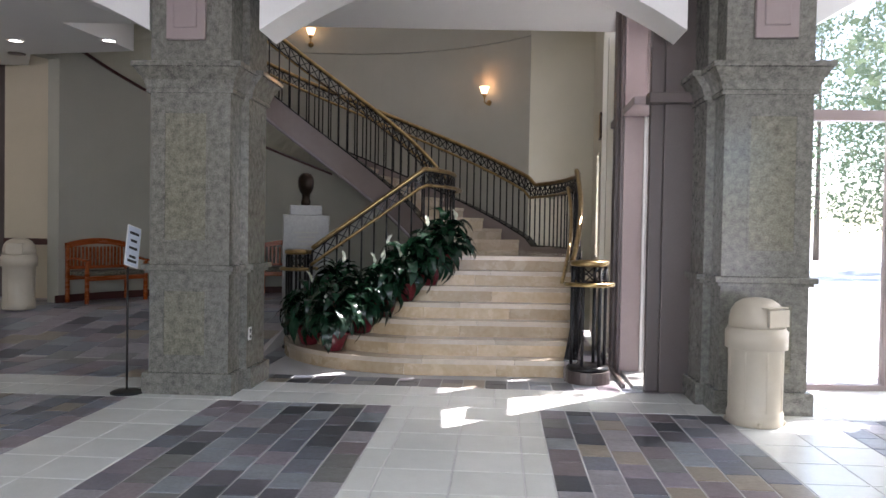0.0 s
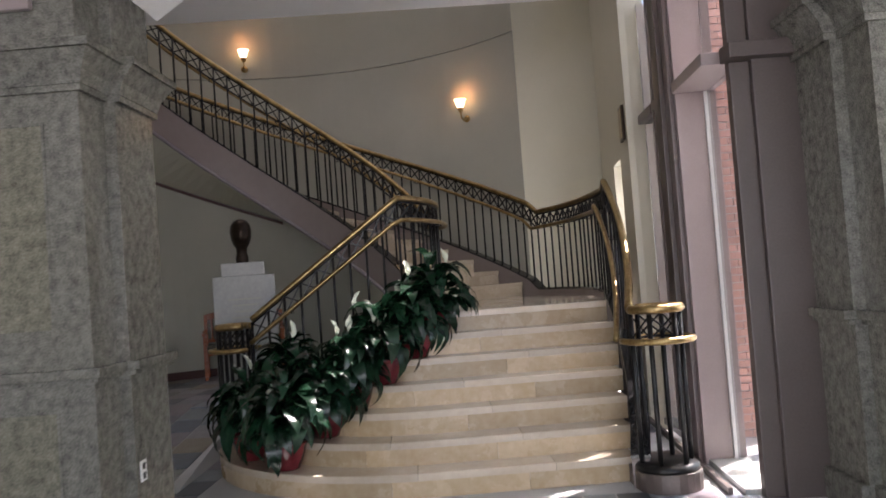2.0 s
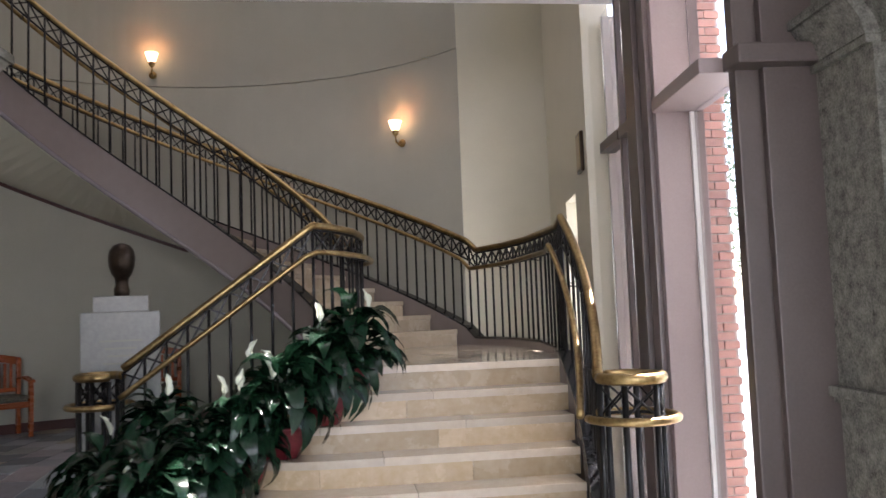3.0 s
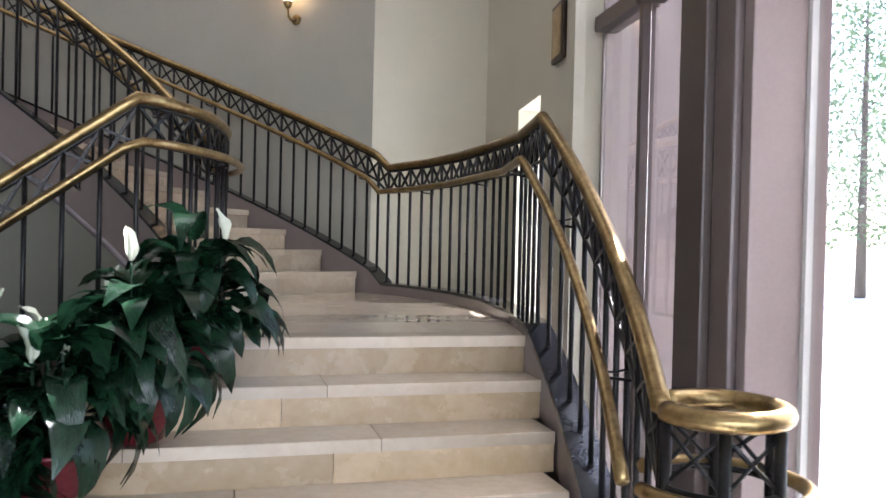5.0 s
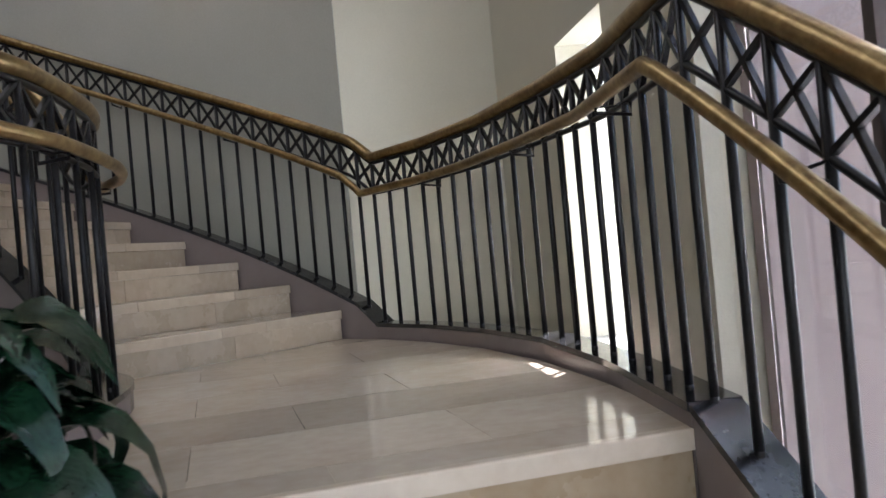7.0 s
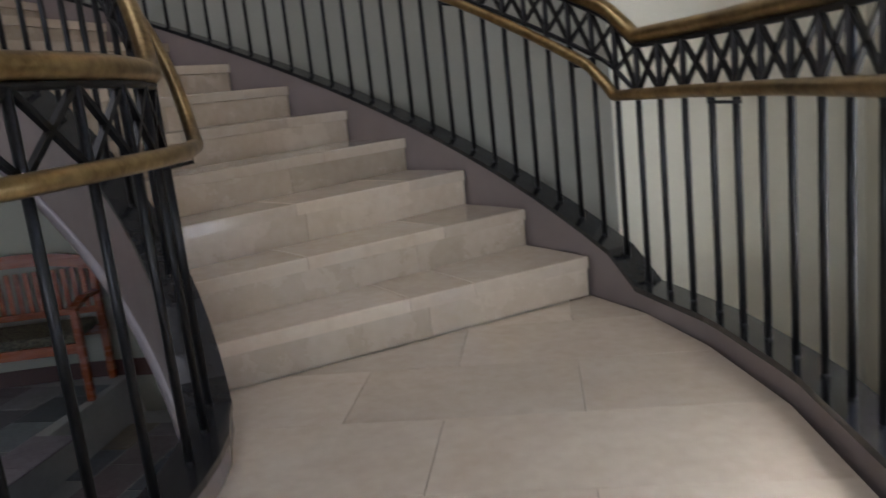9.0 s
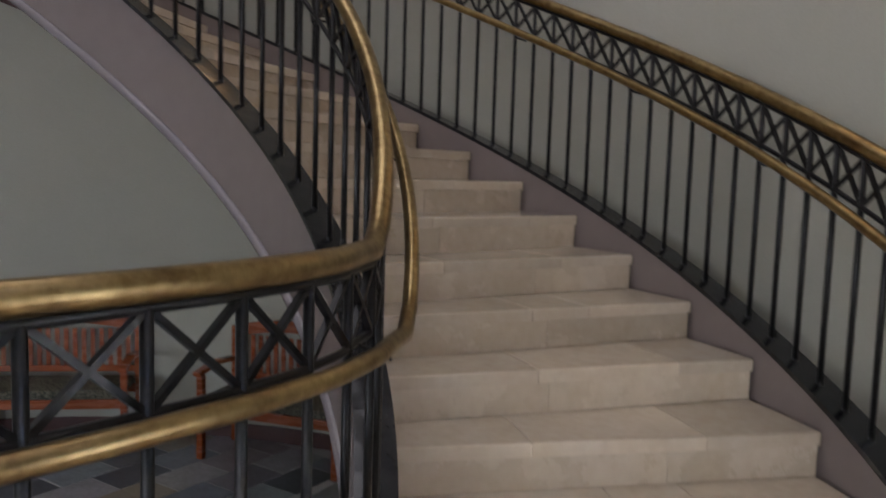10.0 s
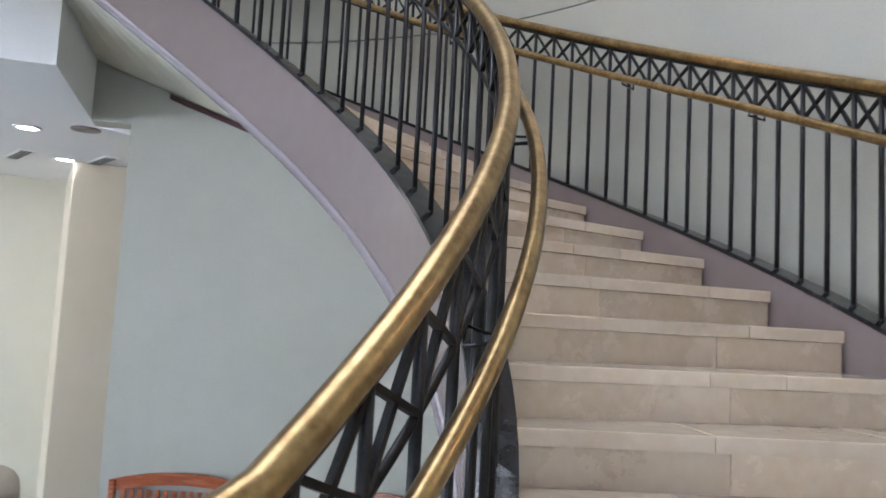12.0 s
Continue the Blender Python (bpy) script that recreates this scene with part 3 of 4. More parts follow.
# the landing
inner = resample([(-0.20, 9.70, 0), (-0.10, 10.04, 0), (-0.01, 10.22, 0), (0.065, 10.45, 0), (0.115, 10.7, 0), (0.145, 10.95, 0), (0.145, 11.15, 0), (0.12, 11.32, 0), (0.07, 11.45, 0), ring(28, R_IN, 0), ring(TH0, R_IN, 0)], 0.06)
outer_pts = [(1.575, 9.70, 0), (1.66, 10.35, 0), (1.70, 10.95, 0), (1.66, 11.55, 0), (1.55, 12.05, 0), ring(29, R_OUT, 0), ring(TH0, R_OUT, 0)]
outer = resample(outer_pts, 0.06)
landing = [(p.x, p.y) for p in inner] + [(p.x, p.y) for p in outer[::-1]]
rows_y = [9.60, 9.86, 10.29, 10.72, 11.15, 11.58, 12.01, 12.44, 12.9]
for i, (a, b) in enumerate(zip(rows_y, rows_y[1:])):
    cuts = (-1.0, 0.42, 1.12, 3.0) if i % 2 else (-1.0, 0.72, 3.0)
    for c, d in zip(cuts, cuts[1:]):
        poly = landing
        for axis, value, above in ((1, a + 0.001, True), (1, b - 0.001, False), (0, c + 0.001, True), (0, d - 0.001, False)):
            poly = clip(poly, axis, value, above) if poly else poly
        if len(poly) > 2:
            part("landing_stone", prism("landing_stone", poly, LAND - 0.0495, LAND + 0.0005, STONE), stairs)
part("landing_core", prism("landing_core", landing, 7 * RISE - 0.45, 7 * RISE - 0.052, MAUVE_DARK), stairs, "painted underside of the landing")

# the upper flight, wedge steps round the middle of the curve


def wedge(t0, t1, r0, r1, n=6):
    return [ring(t0 + (t1 - t0) * i / n, r0) for i in range(n + 1)] + [ring(t1 + (t0 - t1) * i / n, r1) for i in range(n + 1)]


for k in range(8, TOP + 1):
    t0 = TH0 + DTH * (k - 8)
    t1 = t0 + DTH + 0.35
    if k == TOP:
        t1 = t0 + 9
    zt = slope(t0)
    mids = [R_IN, R_IN + 0.52 + 0.13 * (k % 3), R_IN + 1.06 + 0.1 * ((k + 1) % 3), R_OUT]
    for a, b in zip(mids, mids[1:]):
        part("tread_stone", prism("tread_stone", wedge(t0, t1, a + 0.0012, b - 0.0012), zt - 0.05, zt, STONE, 0.006), stairs)
    mids = [R_IN, R_IN + 0.7 + 0.16 * ((k + 2) % 3), R_OUT]
    for a, b in zip(mids, mids[1:]):
        part("riser_stone", prism("riser_stone", wedge(t0 + 0.2, t0 + 1.0, a + 0.0012, b - 0.0012), zt - RISE + 0.0005, zt - 0.0515, RISER_PALE), stairs)

# soffit
n = 70
T0S, T1S = 8.0, 170.0
v, f = [], []
for i in range(n + 1):
    t = T0S + (T1S - T0S) * i / n
    zt = slope(max(t, TH0 - DTH)) if t > TH0 - DTH else 7 * RISE
    for r, dz in ((R_IN - 0.07, -0.37), (R_WALL - 0.012, -0.40), (R_WALL - 0.012, -0.30), (R_IN - 0.07, -0.30)):
        v.append(ring(t, r, zt + dz))
for i in range(n):
    for q in range(4):
        f.append((i * 4 + q, i * 4 + (q + 1) % 4, i * 4 + 4 + (q + 1) % 4, i * 4 + 4 + q))
f += [(0, 1, 2, 3), (n * 4, n * 4 + 1, n * 4 + 2, n * 4 + 3)]
part("soffit", mesh_from("soffit", v, f, PLASTER, False), stairs, "smooth pale plaster underside")
structure("trim", sweep("trim", [ring(t, R_WALL - 0.02, slope(t)) for t in range(92, 158, 2)], [(-0.014, -0.452), (0.014, -0.452), (0.014, -0.41), (-0.014, -0.41)], BASE), "dark trim strip where the wall meets the stair soffit")

# stringers: lines of the curb tops
RC_IN, RC_OUT = R_IN - 0.018, R_OUT + 0.075


def helix(r, t0, t1, lift, step=2.5):
    m = max(1, round((t1 - t0) / step))
    return [ring(t0 + (t1 - t0) * i / m, r, slope(t0 + (t1 - t0) * i / m) + lift) for i in range(m + 1)]


line_in = [(-1.62, 9.99, 0.17 + 0.09), (-0.24, 9.93, LAND + 0.09)]
land_in = [(x, y, LAND + 0.09) for x, y in ((-0.24, 9.93), (-0.13, 10.03), (-0.03, 10.22), (0.065, 10.45), (0.115, 10.7), (0.145, 10.95), (0.145, 11.15), (0.12, 11.32), (0.07, 11.45))] + [ring(25.5, RC_IN, LAND + 0.09)]
up_in = [ring(25.5, RC_IN, LAND + 0.09)] + helix(RC_IN, 28.5, TH_END, 0.12)
line_out = [(1.590 - 0.292 * q + 0.26 * q * (1 - q), 9.66 - 1.63 * q, LAND + 0.06 - 1.035 * q + 0.047 * q * (1 - q)) for q in (1 - i / 14 for i in range(15))]
land_out = [line_out[-1], (1.735, 10.33, LAND + 0.07), (1.775, 10.95, LAND + 0.09), (1.735, 11.57, LAND + 0.09), (1.62, 12.09, LAND + 0.09), ring(30, RC_OUT, LAND + 0.09)]
up_out = helix(RC_OUT, 30.0, TH_END, 0.09)
up_out[0] = ring(30, RC_OUT, LAND + 0.09)


def curb(path, low, half=0.06):
    cap = 0.022
    part("stringer", sweep("stringer", path, [(-half, -low), (half, -low), (half, -cap), (-half, -cap)], STRINGER), stairs, "mauve painted steel stringer")
    part("curb_cap", sweep("curb_cap", path, [(-half - 0.006, -cap), (half + 0.006, -cap), (half + 0.006, 0), (-half - 0.006, 0)], ENAMEL), stairs, "black iron curb cap")


curb(resample(line_in, 0.3), 0.26)
curb(resample(land_in, 0.12), 0.57)
curb(up_in, 0.48)
curb(resample(line_out, 0.3), 0.26)
curb(resample(land_out, 0.12), 0.57)
curb(up_out, 0.45)
part("stringer_bead", tube("stringer_bead", [(p[0] + 0, p[1], p[2] - 0.43) for p in helix(RC_IN - 0.062, 20, TH_END, 0.09)], 0.024, BEAD, 10), stairs)
for a, b in [line_in] + list(zip(line_out, line_out[1:])):
    part("stringer_panel", mesh_from("stringer_panel", [(a[0], a[1] - 0.02, 0), (b[0], b[1] - 0.02, 0), (b[0], b[1] - 0.02, b[2] - 0.2), (a[0], a[1] - 0.02, max(0.02, a[2] - 0.25)),
                                                        (a[0] + 0.03, a[1] + 0.02, 0), (b[0] + 0.03, b[1] + 0.02, 0), (b[0] + 0.03, b[1] + 0.02, b[2] - 0.2), (a[0] + 0.03, a[1] + 0.02, max(0.02, a[2] - 0.25))],
                                    [(0, 1, 2, 3), (4, 7, 6, 5), (0, 4, 5, 1), (1, 5, 6, 2), (2, 6, 7, 3), (3, 7, 4, 0)], MAUVE_DARK), stairs)

# ---- railings ----
bar_me = lathe("baluster", [(0.0115, -0.012), (0.0115, 0.72)], IRON, 8)
foot_me = lathe("foot", [(0.0125, -0.012), (0.0125, 0.004), (0.0105, 0.009)], IRON, 8)


def railing(name, label, runs, lifts, steps, side, reach):
    """Balusters, a lattice frieze under a brass rail, and a lower brass grab rail on the walking side."""
    t = thing(name, label, "railing")
    top = []
    for run, (h0, h1), step in zip(runs, lifts, steps):
        pts = resample(run, step)
        heights = [h0 + (h1 - h0) * i / (len(pts) - 1) for i in range(len(pts))]
        for i, p in enumerate(pts):
            H = heights[i]
            if i < len(pts) - 1:
                part("baluster", bar_me, t, m=Matrix.Translation(p) @ Matrix.Diagonal((1, 1, (H - 0.03) / 0.72, 1)))
                part("foot", foot_me, t, m=Matrix.Translation(p))
            if i < len(pts) - 1:
                q = pts[i + 1]
                a0, a1 = p + Vector((0, 0, H - 0.205)), p + Vector((0, 0, H - 0.035))
                G = heights[i + 1]
                b0, b1 = q + Vector((0, 0, G - 0.205)), q + Vector((0, 0, G - 0.035))
                v, f = [], []
                for s, e in ((a0, b1), (a1, b0)):
                    d = (e - s).normalized()
                    sd = Vector((-d.y, d.x, 0)).normalized() * 0.0075
                    upv = d.cross(sd).normalized() * 0.0065
                    o = len(v)
                    for c in (s, e):
                        v += [c + sd + upv, c - sd + upv, c - sd - upv, c + sd - upv]
                    f += [(o + j, o + (j + 1) % 4, o + 4 + (j + 1) % 4, o + 4 + j) for j in range(4)]
                part("lattice", mesh_from("lattice", v, f, IRON), t)
        fine = resample(run, 0.06)
        top.append([(p.x, p.y, p.z + h0 + (h1 - h0) * i / (len(fine) - 1)) for i, p in enumerate(fine)])
    flat = [p for i, r in enumerate(top) for p in (r if i == 0 else r[1:])]
    part("top_rail", tube("top_rail", flat, 0.029, BRASS, 12), t, "aged brass top rail")
    part("rail_core", tube("rail_core", [(x, y, z - 0.034) for x, y, z in flat], 0.012, IRON, 6), t)
    part("frieze_bar", tube("frieze_bar", [(x, y, z - 0.207) for x, y, z in flat], 0.010, IRON, 6), t)
    off = []
    for i, p in enumerate(flat):
        a, b = Vector(flat[max(i - 1, 0)]), Vector(flat[min(i + 1, len(flat) - 1)])
        d = b - a
        d.z = 0
        d.normalize()
        off.append(Vector(p) + Vector((d.y, -d.x, 0)) * side * reach + Vector((0, 0, -0.205)))
    part("grab_rail", tube("grab_rail", off, 0.021, BRASS, 10), t, "slim aged brass grab rail")
    for i in range(8, len(off) - 3, 16):
        p, q = Vector(off[i]), Vector(flat[i]) + Vector((0, 0, -0.215))
        lo = Vector((0, 0, -0.035))
        part("bracket", tube("bracket", [p + Vector((0, 0, -0.012)), p + lo, q + lo, q], 0.006, IRON, 6), t)
        part("bracket", tube("bracket", [p + Vector((0, 0, -0.012)), p + lo * 0.5, p.lerp(q, 0.5) + lo * 0.4, q + Vector((0, 0, 0.005))], 0.004, IRON, 6), t)
    return t


def volute(t, cx, cy, z_top, r, start, sweep_deg, n_bars, floor_z):
    """The ring of bars at the foot of a railing, with its two brass rings."""
    ringp = [(cx + r * math.cos(radians(start + sweep_deg * i / 28)), cy + r * math.sin(radians(start + sweep_deg * i / 28)), z_top) for i in range(29)]
    part("volute_rail", tube("volute_rail", ringp, 0.03, BRASS, 12), t, "curled aged brass rail end")
    r2 = r + 0.07
    ringl = [(cx + r2 * math.cos(radians(start + sweep_deg * i / 28)), cy + r2 * math.sin(radians(start + sweep_deg * i / 28)), z_top - 0.205) for i in range(29)]
    part("volute_grab_rail", tube("volute_grab_rail", ringl, 0.022, BRASS, 12), t, "curled aged brass grab rail end")
    part("volute_bar", tube("volute_bar", [(x, y, z_top - 0.20) for x, y, z in ringp], 0.010, IRON, 6), t)
    P = []
    for i in range(n_bars):
        a = radians(start + sweep_deg * i / (n_bars - 1))
        x, y = cx + r * math.cos(a), cy + r * math.sin(a)
        P.append(Vector((x, y, floor_z)))
        part("baluster", bar_me, t, m=Matrix.Translation((x, y, floor_z)) @ Matrix.Diagonal((1.5, 1.5, (z_top - floor_z - 0.03) / 0.72, 1)))
    for p, q in zip(P, P[1:]):
        zz = z_top
        for s, e in (((p.x, p.y, zz - 0.19), (q.x, q.y, zz - 0.04)), ((p.x, p.y, zz - 0.04), (q.x, q.y, zz - 0.19))):
            part("lattice", tube("lattice", [s, e], 0.007, IRON, 4), t)
    part("foot_ring", lathe("foot_ring", [(r + 0.045, floor_z), (r + 0.045, floor_z + 0.03), (r + 0.02, floor_z + 0.05)], IRON, 28), t, m=pose(cx, cy, 0))


out_rail = railing("stair_railing", "black wrought-iron outer stair railing with lattice frieze and aged brass rails",
                   [line_out, land_out, up_out], [(0.98, 0.98), (0.98, 0.94), (0.94, 0.94)], (0.18, 0.16, 0.155), -1, 0.10)
in_rail = railing("stair_railing", "black wrought-iron inner stair railing with lattice frieze and worn brass rails",
                  [line_in, land_in, up_in], [(0.98, 0.96), (0.96, 0.955), (0.955, 1.01)], (0.185, 0.185, 0.19), 1, 0.085)
part("volute_plinth", prism("volute_plinth", [(1.47 + 0.215 * math.cos(radians(t)), 7.99 + 0.205 * math.sin(radians(t))) for t in range(180, 361, 15)] + [(1.685, 8.5), (1.36, 8.5), (1.255, 8.2)], 0.0, 0.125, MAUVE_DARK, 0.006), stairs, "dark painted plinth under the curled rail end")
volute(out_rail, 1.466, 8.008, 1.187, 0.166, 180, 300, 6, 0.125)
volute(in_rail, -1.78, 9.98, 1.19, 0.15, 10, 300, 8, 0.0)

# ---- lower things ----


def sconce(theta, z):
    t = thing("wall_sconce", "brass wall sconce with a lit frosted glass cup", "wall lamp", ring(theta, R_WALL - 0.001, z), "stairwell wall sconces", theta + 90)
    part("back_plate", lathe("back_plate", [(0.001, 0.0), (0.05, 0.0), (0.05, 0.012), (0.03, 0.03)], BRASS, 16), t, m=pose(0, 0, -0.14, -90))
    part("arm", tube("arm", [(0, 0.02, -0.14), (0, 0.07, -0.17), (0, 0.13, -0.14), (0, 0.14, -0.06)], 0.011, BRASS, 8), t)
    part("holder", lathe("holder", [(0.014, -0.07), (0.032, -0.05), (0.045, -0.01), (0.04, -0.005)], BRASS, 16), t, m=pose(0, 0.14, 0))
    part("shade", lathe("shade", [(0.04, -0.005), (0.055, 0.03), (0.068, 0.075), (0.085, 0.115), (0.082, 0.115), (0.06, 0.06), (0.03, 0.01)], SHADE, 20), t, "glowing frosted glass shade", pose(0, 0.14, 0))
    lp = new("bulb", bpy.data.lights.new("bulb", "POINT"))
    lp.data.energy, lp.data.color, lp.data.shadow_soft_size = 0.42, (1.0, 0.47, 0.18), 0.03
    lp.matrix_world = pose(*ring(theta, R_WALL - 0.15, z + 0.15))
    return t


sconce(49.7, 3.81)
sconce(97.8, 4.96)


def bench(theta, r, group="benches along the curved wall"):
    x, y = ring(theta, r)
    t = thing("wooden_bench", "cherry wood slatted bench with a patterned woven seat", "bench", (x, y, 0.30), group, theta + 90)
    W, D = 1.12, 0.52

    def b(name, x0, x1, y0, y1, z0, z1, mat=WOOD, bevel=0.008, label=""):
        return part(name, box(name, x0, x1, y0, y1, z0, z1, mat, bevel), t, label)
    for sx in (-1, 1):
        xx = sorted((sx * W / 2, sx * (W / 2 - 0.05)))
        b("leg", xx[0], xx[1], 0.02, 0.07, 0, 0.90)
        b("leg", xx[0], xx[1], D - 0.05, D, 0, 0.62)
        part("arm", sweep("arm", [(sx * (W / 2 - 0.025), 0.05, 0.64), (sx * (W / 2 - 0.025), 0.3, 0.66), (sx * (W / 2 - 0.025), D + 0.03, 0.62)], [(-0.03, 0), (0.03, 0), (0.03, 0.03), (-0.03, 0.03)], WOOD), t)
    b("seat_rail", -W / 2 + 0.05, W / 2 - 0.05, D - 0.04, D - 0.01, 0.34, 0.41)
    b("seat_rail", -W / 2 + 0.05, W / 2 - 0.05, 0.03, 0.06, 0.34, 0.41)
    b("seat", -W / 2 + 0.052, W / 2 - 0.052, 0.06, D - 0.008, 0.412, 0.48, FABRIC, 0.02, "dark patterned woven seat pad")
    n = 12
    v, f = [], []
    for i in range(n + 1):
        s = -1 + 2 * i / n
        zt = 0.90 + 0.075 * (1 - s * s)
        for yy in (0.015, 0.05):
            v += [(s * W / 2, yy, zt - 0.09), (s * W / 2, yy, zt)]
    for i in range(n):
        a, c = i * 4, i * 4 + 4
        f += [(a, c, c + 1, a + 1), (a + 2, a + 3, c + 3, c + 2), (a, a + 2, c + 2, c), (a + 1, c + 1, c + 3, a + 3)]
    f += [(0, 1, 3, 2), (n * 4, n * 4 + 2, n * 4 + 3, n * 4 + 1)]
    part("top_rail", mesh_from("top_rail", v, f, WOOD), t, "bowed top rail")
    b("lower_back_rail", -W / 2 + 0.05, W / 2 - 0.05, 0.02, 0.045, 0.50, 0.55)
    slat = box("slat", -0.017, 0.017, 0.026, 0.040, 0.55, 0.84, WOOD, 0.003)
    for i in range(15):
        part("slat", slat, t, m=pose(-0.455 + i * 0.91 / 14, 0, 0))
    return t


for th in (101.3, 127.6, 150.8):
    bench(th, R_WALL - 0.05)


def bust(x, y):
    p = thing("marble_pedestal", "pale marble pedestal with an engraved front", "pedestal", (x, y, 0.0), turn=12)
    part("shaft", box("shaft", -0.30, 0.30, -0.24, 0.24, 0.0, 1.66, MARBLE, 0.008), p)
    part("cap_block", box("cap_block", -0.21, 0.21, -0.17, 0.17, 1.66, 1.79, MARBLE, 0.008), p)
    for i in range(5):
        w = (0.16, 0.12, 0.10, 0.13, 0.08)[i]
        part("engraved_line", box("engraved_line", -w, w, -0.243, -0.2405, 1.42 - 0.06 * i, 1.435 - 0.06 * i, GREY_PAINT), p)
    prof = [(0.07, 0.0), (0.075, 0.05), (0.06, 0.10), (0.065, 0.15), (0.095, 0.19), (0.118, 0.25), (0.125, 0.32), (0.115, 0.38), (0.08, 0.425), (0.03, 0.445)]
    me = lathe("bust_statue", prof, BRONZE, 28)
    for vv in me.vertices:
        c = vv.co
        c.x *= 0.86
        c.y *= 0.9
        if c.z > 0.14:
            c.y *= 1.18
        if c.y < 0 and 0.16 < c.z < 0.36:
            a = abs(c.x)
            c.y -= 0.028 * math.exp(-(a / 0.018) ** 2) * math.exp(-((c.z - 0.27) / 0.035) ** 2)
            c.y += 0.018 * math.exp(-((a - 0.042) / 0.02) ** 2) * math.exp(-((c.z - 0.305) / 0.018) ** 2)
            c.y -= 0.014 * math.exp(-(a / 0.03) ** 2) * math.exp(-((c.z - 0.215) / 0.02) ** 2)
            c.y -= 0.012 * math.exp(-((a - 0.03) / 0.03) ** 2) * math.exp(-((c.z - 0.335) / 0.012) ** 2)
    b = new("bust_statue", me)
    b.matrix_basis = pose(x, y, 1.79, 0, 0, 12)
    tagged(b, "dark bronze bust on a marble pedestal", "statue")


bust(-1.86, 10.88)


def leaf_mesh(name, length, width, droop, mat=LEAF, fold=0.25, rows=7):
    v, f = [], []
    for i in range(rows + 1):
        s = i / rows
        w = width * (math.sin(math.pi * min(1, s * 0.93 + 0.05)) ** 0.8) * (1 - 0.35 * s)
        if i == rows:
            w = 0.001
        ang = droop * s * s
        x = length * s * math.cos(ang * 0.6)
        z = -length * s * math.sin(ang * 0.6)
        wave = 0.010 * math.sin(s * 11 + length * 40)
        v += [(x, -w, z + fold * w + wave), (x, -w * 0.5, z + fold * w * 0.35), (x, 0, z - 0.004), (x, w * 0.5, z + fold * w * 0.35), (x, w, z + fold * w - wave)]
    for i in range(rows):
        for q in range(4):
            a = i * 5 + q
            f.append((a, a + 1, a + 6, a + 5))
    return mesh_from(name, v, f, mat, True)


LEAVES = [leaf_mesh("leaf", 0.24, 0.074, 1.0), leaf_mesh("leaf", 0.28, 0.082, 1.45), leaf_mesh("leaf", 0.20, 0.062, 0.6), leaf_mesh("leaf", 0.29, 0.072, 1.9)]
PETAL = leaf_mesh("flower", 0.14, 0.031, 0.3, FLOWER, 0.8)
SPIKE = lathe("spadix", [(0.007, 0.0), (0.009, 0.03), (0.004, 0.06)], FLOWER, 8)
POT_ME = lathe("pot", [(0.085, 0.0), (0.10, 0.01), (0.135, 0.10), (0.155, 0.17), (0.158, 0.185), (0.168, 0.19), (0.168, 0.205), (0.148, 0.205), (0.142, 0.17)], POT, 28)
SOIL_ME = lathe("soil", [(0.145, 0.165), (0.145, 0.175), (0.05, 0.182)], SOIL, 20)


def lily(x, y, z, seed, size=1.0, flowers=3):
    r = random.Random(seed)
    t = thing("potted_peace_lily", "dark green peace lily with white blooms in a burgundy pot", "potted plant", (x, y, z), "peace lilies up the stairs", r.uniform(0, 360))
    part("pot", POT_ME, t, "burgundy glazed pot")
    part("soil", SOIL_ME, t)
    for i in range(92):
        a = i * 2.399 + r.uniform(-0.3, 0.3)
        ringf = (i / 92) ** 0.75
        rad = (0.03 + 0.16 * ringf) * size
        h = (0.60 - 0.30 * ringf + r.uniform(-0.06, 0.06)) * size
        tip = (rad * math.cos(a), rad * math.sin(a), h)
        pitch = -48 + 62 * ringf + r.uniform(-20, 20)
        m = pose(*tip) @ pose(0, 0, 0, 0, 0, math.degrees(a) + r.uniform(-22, 22)) @ pose(0, 0, 0, r.uniform(-25, 25), pitch, 0)
        s = size * r.uniform(0.8, 1.12)
        part("leaf", LEAVES[i % 4], t, m=m @ Matrix.Diagonal((s, s, s, 1)))
    v, f = [], []
    for i in range(34):
        a = i * 2.399
        q = (i / 34) ** 0.75
        rad, h = (0.03 + 0.20 * q) * size, (0.60 - 0.38 * q) * size
        p0, p1 = Vector((0.05 * math.cos(a), 0.05 * math.sin(a), 0.17)), Vector((rad * math.cos(a), rad * math.sin(a), h))
        o = len(v)
        for c in (p0, p1):
            v += [c + Vector((0.004, 0, 0)), c + Vector((-0.002, 0.0035, 0)), c + Vector((-0.002, -0.0035, 0))]
        f += [(o + j, o + (j + 1) % 3, o + 3 + (j + 1) % 3, o + 3 + j) for j in range(3)]
    part("stem", mesh_from("stem", v, f, LEAF), t, kind="stuff")
    for i in range(flowers):
        a = r.uniform(0, 6.28)
        rad, h = r.uniform(0.05, 0.24) * size, r.uniform(0.48, 0.72) * size
        x1, y1 = rad * math.cos(a), rad * math.sin(a)
        st = part("flower_stem", tube("flower_stem", [(0.02 * math.cos(a), 0.02 * math.sin(a), 0.17), (x1 * 0.8, y1 * 0.8, h * 0.7), (x1, y1, h)], 0.004, LEAF, 6), t)
        part("flower", PETAL, t, "white bloom", pose(x1, y1, h) @ pose(0, 0, 0, 0, -70 + r.uniform(-25, 40), r.uniform(0, 360)))
        part("spadix", SPIKE, t, m=pose(x1, y1, h, 8, 6))


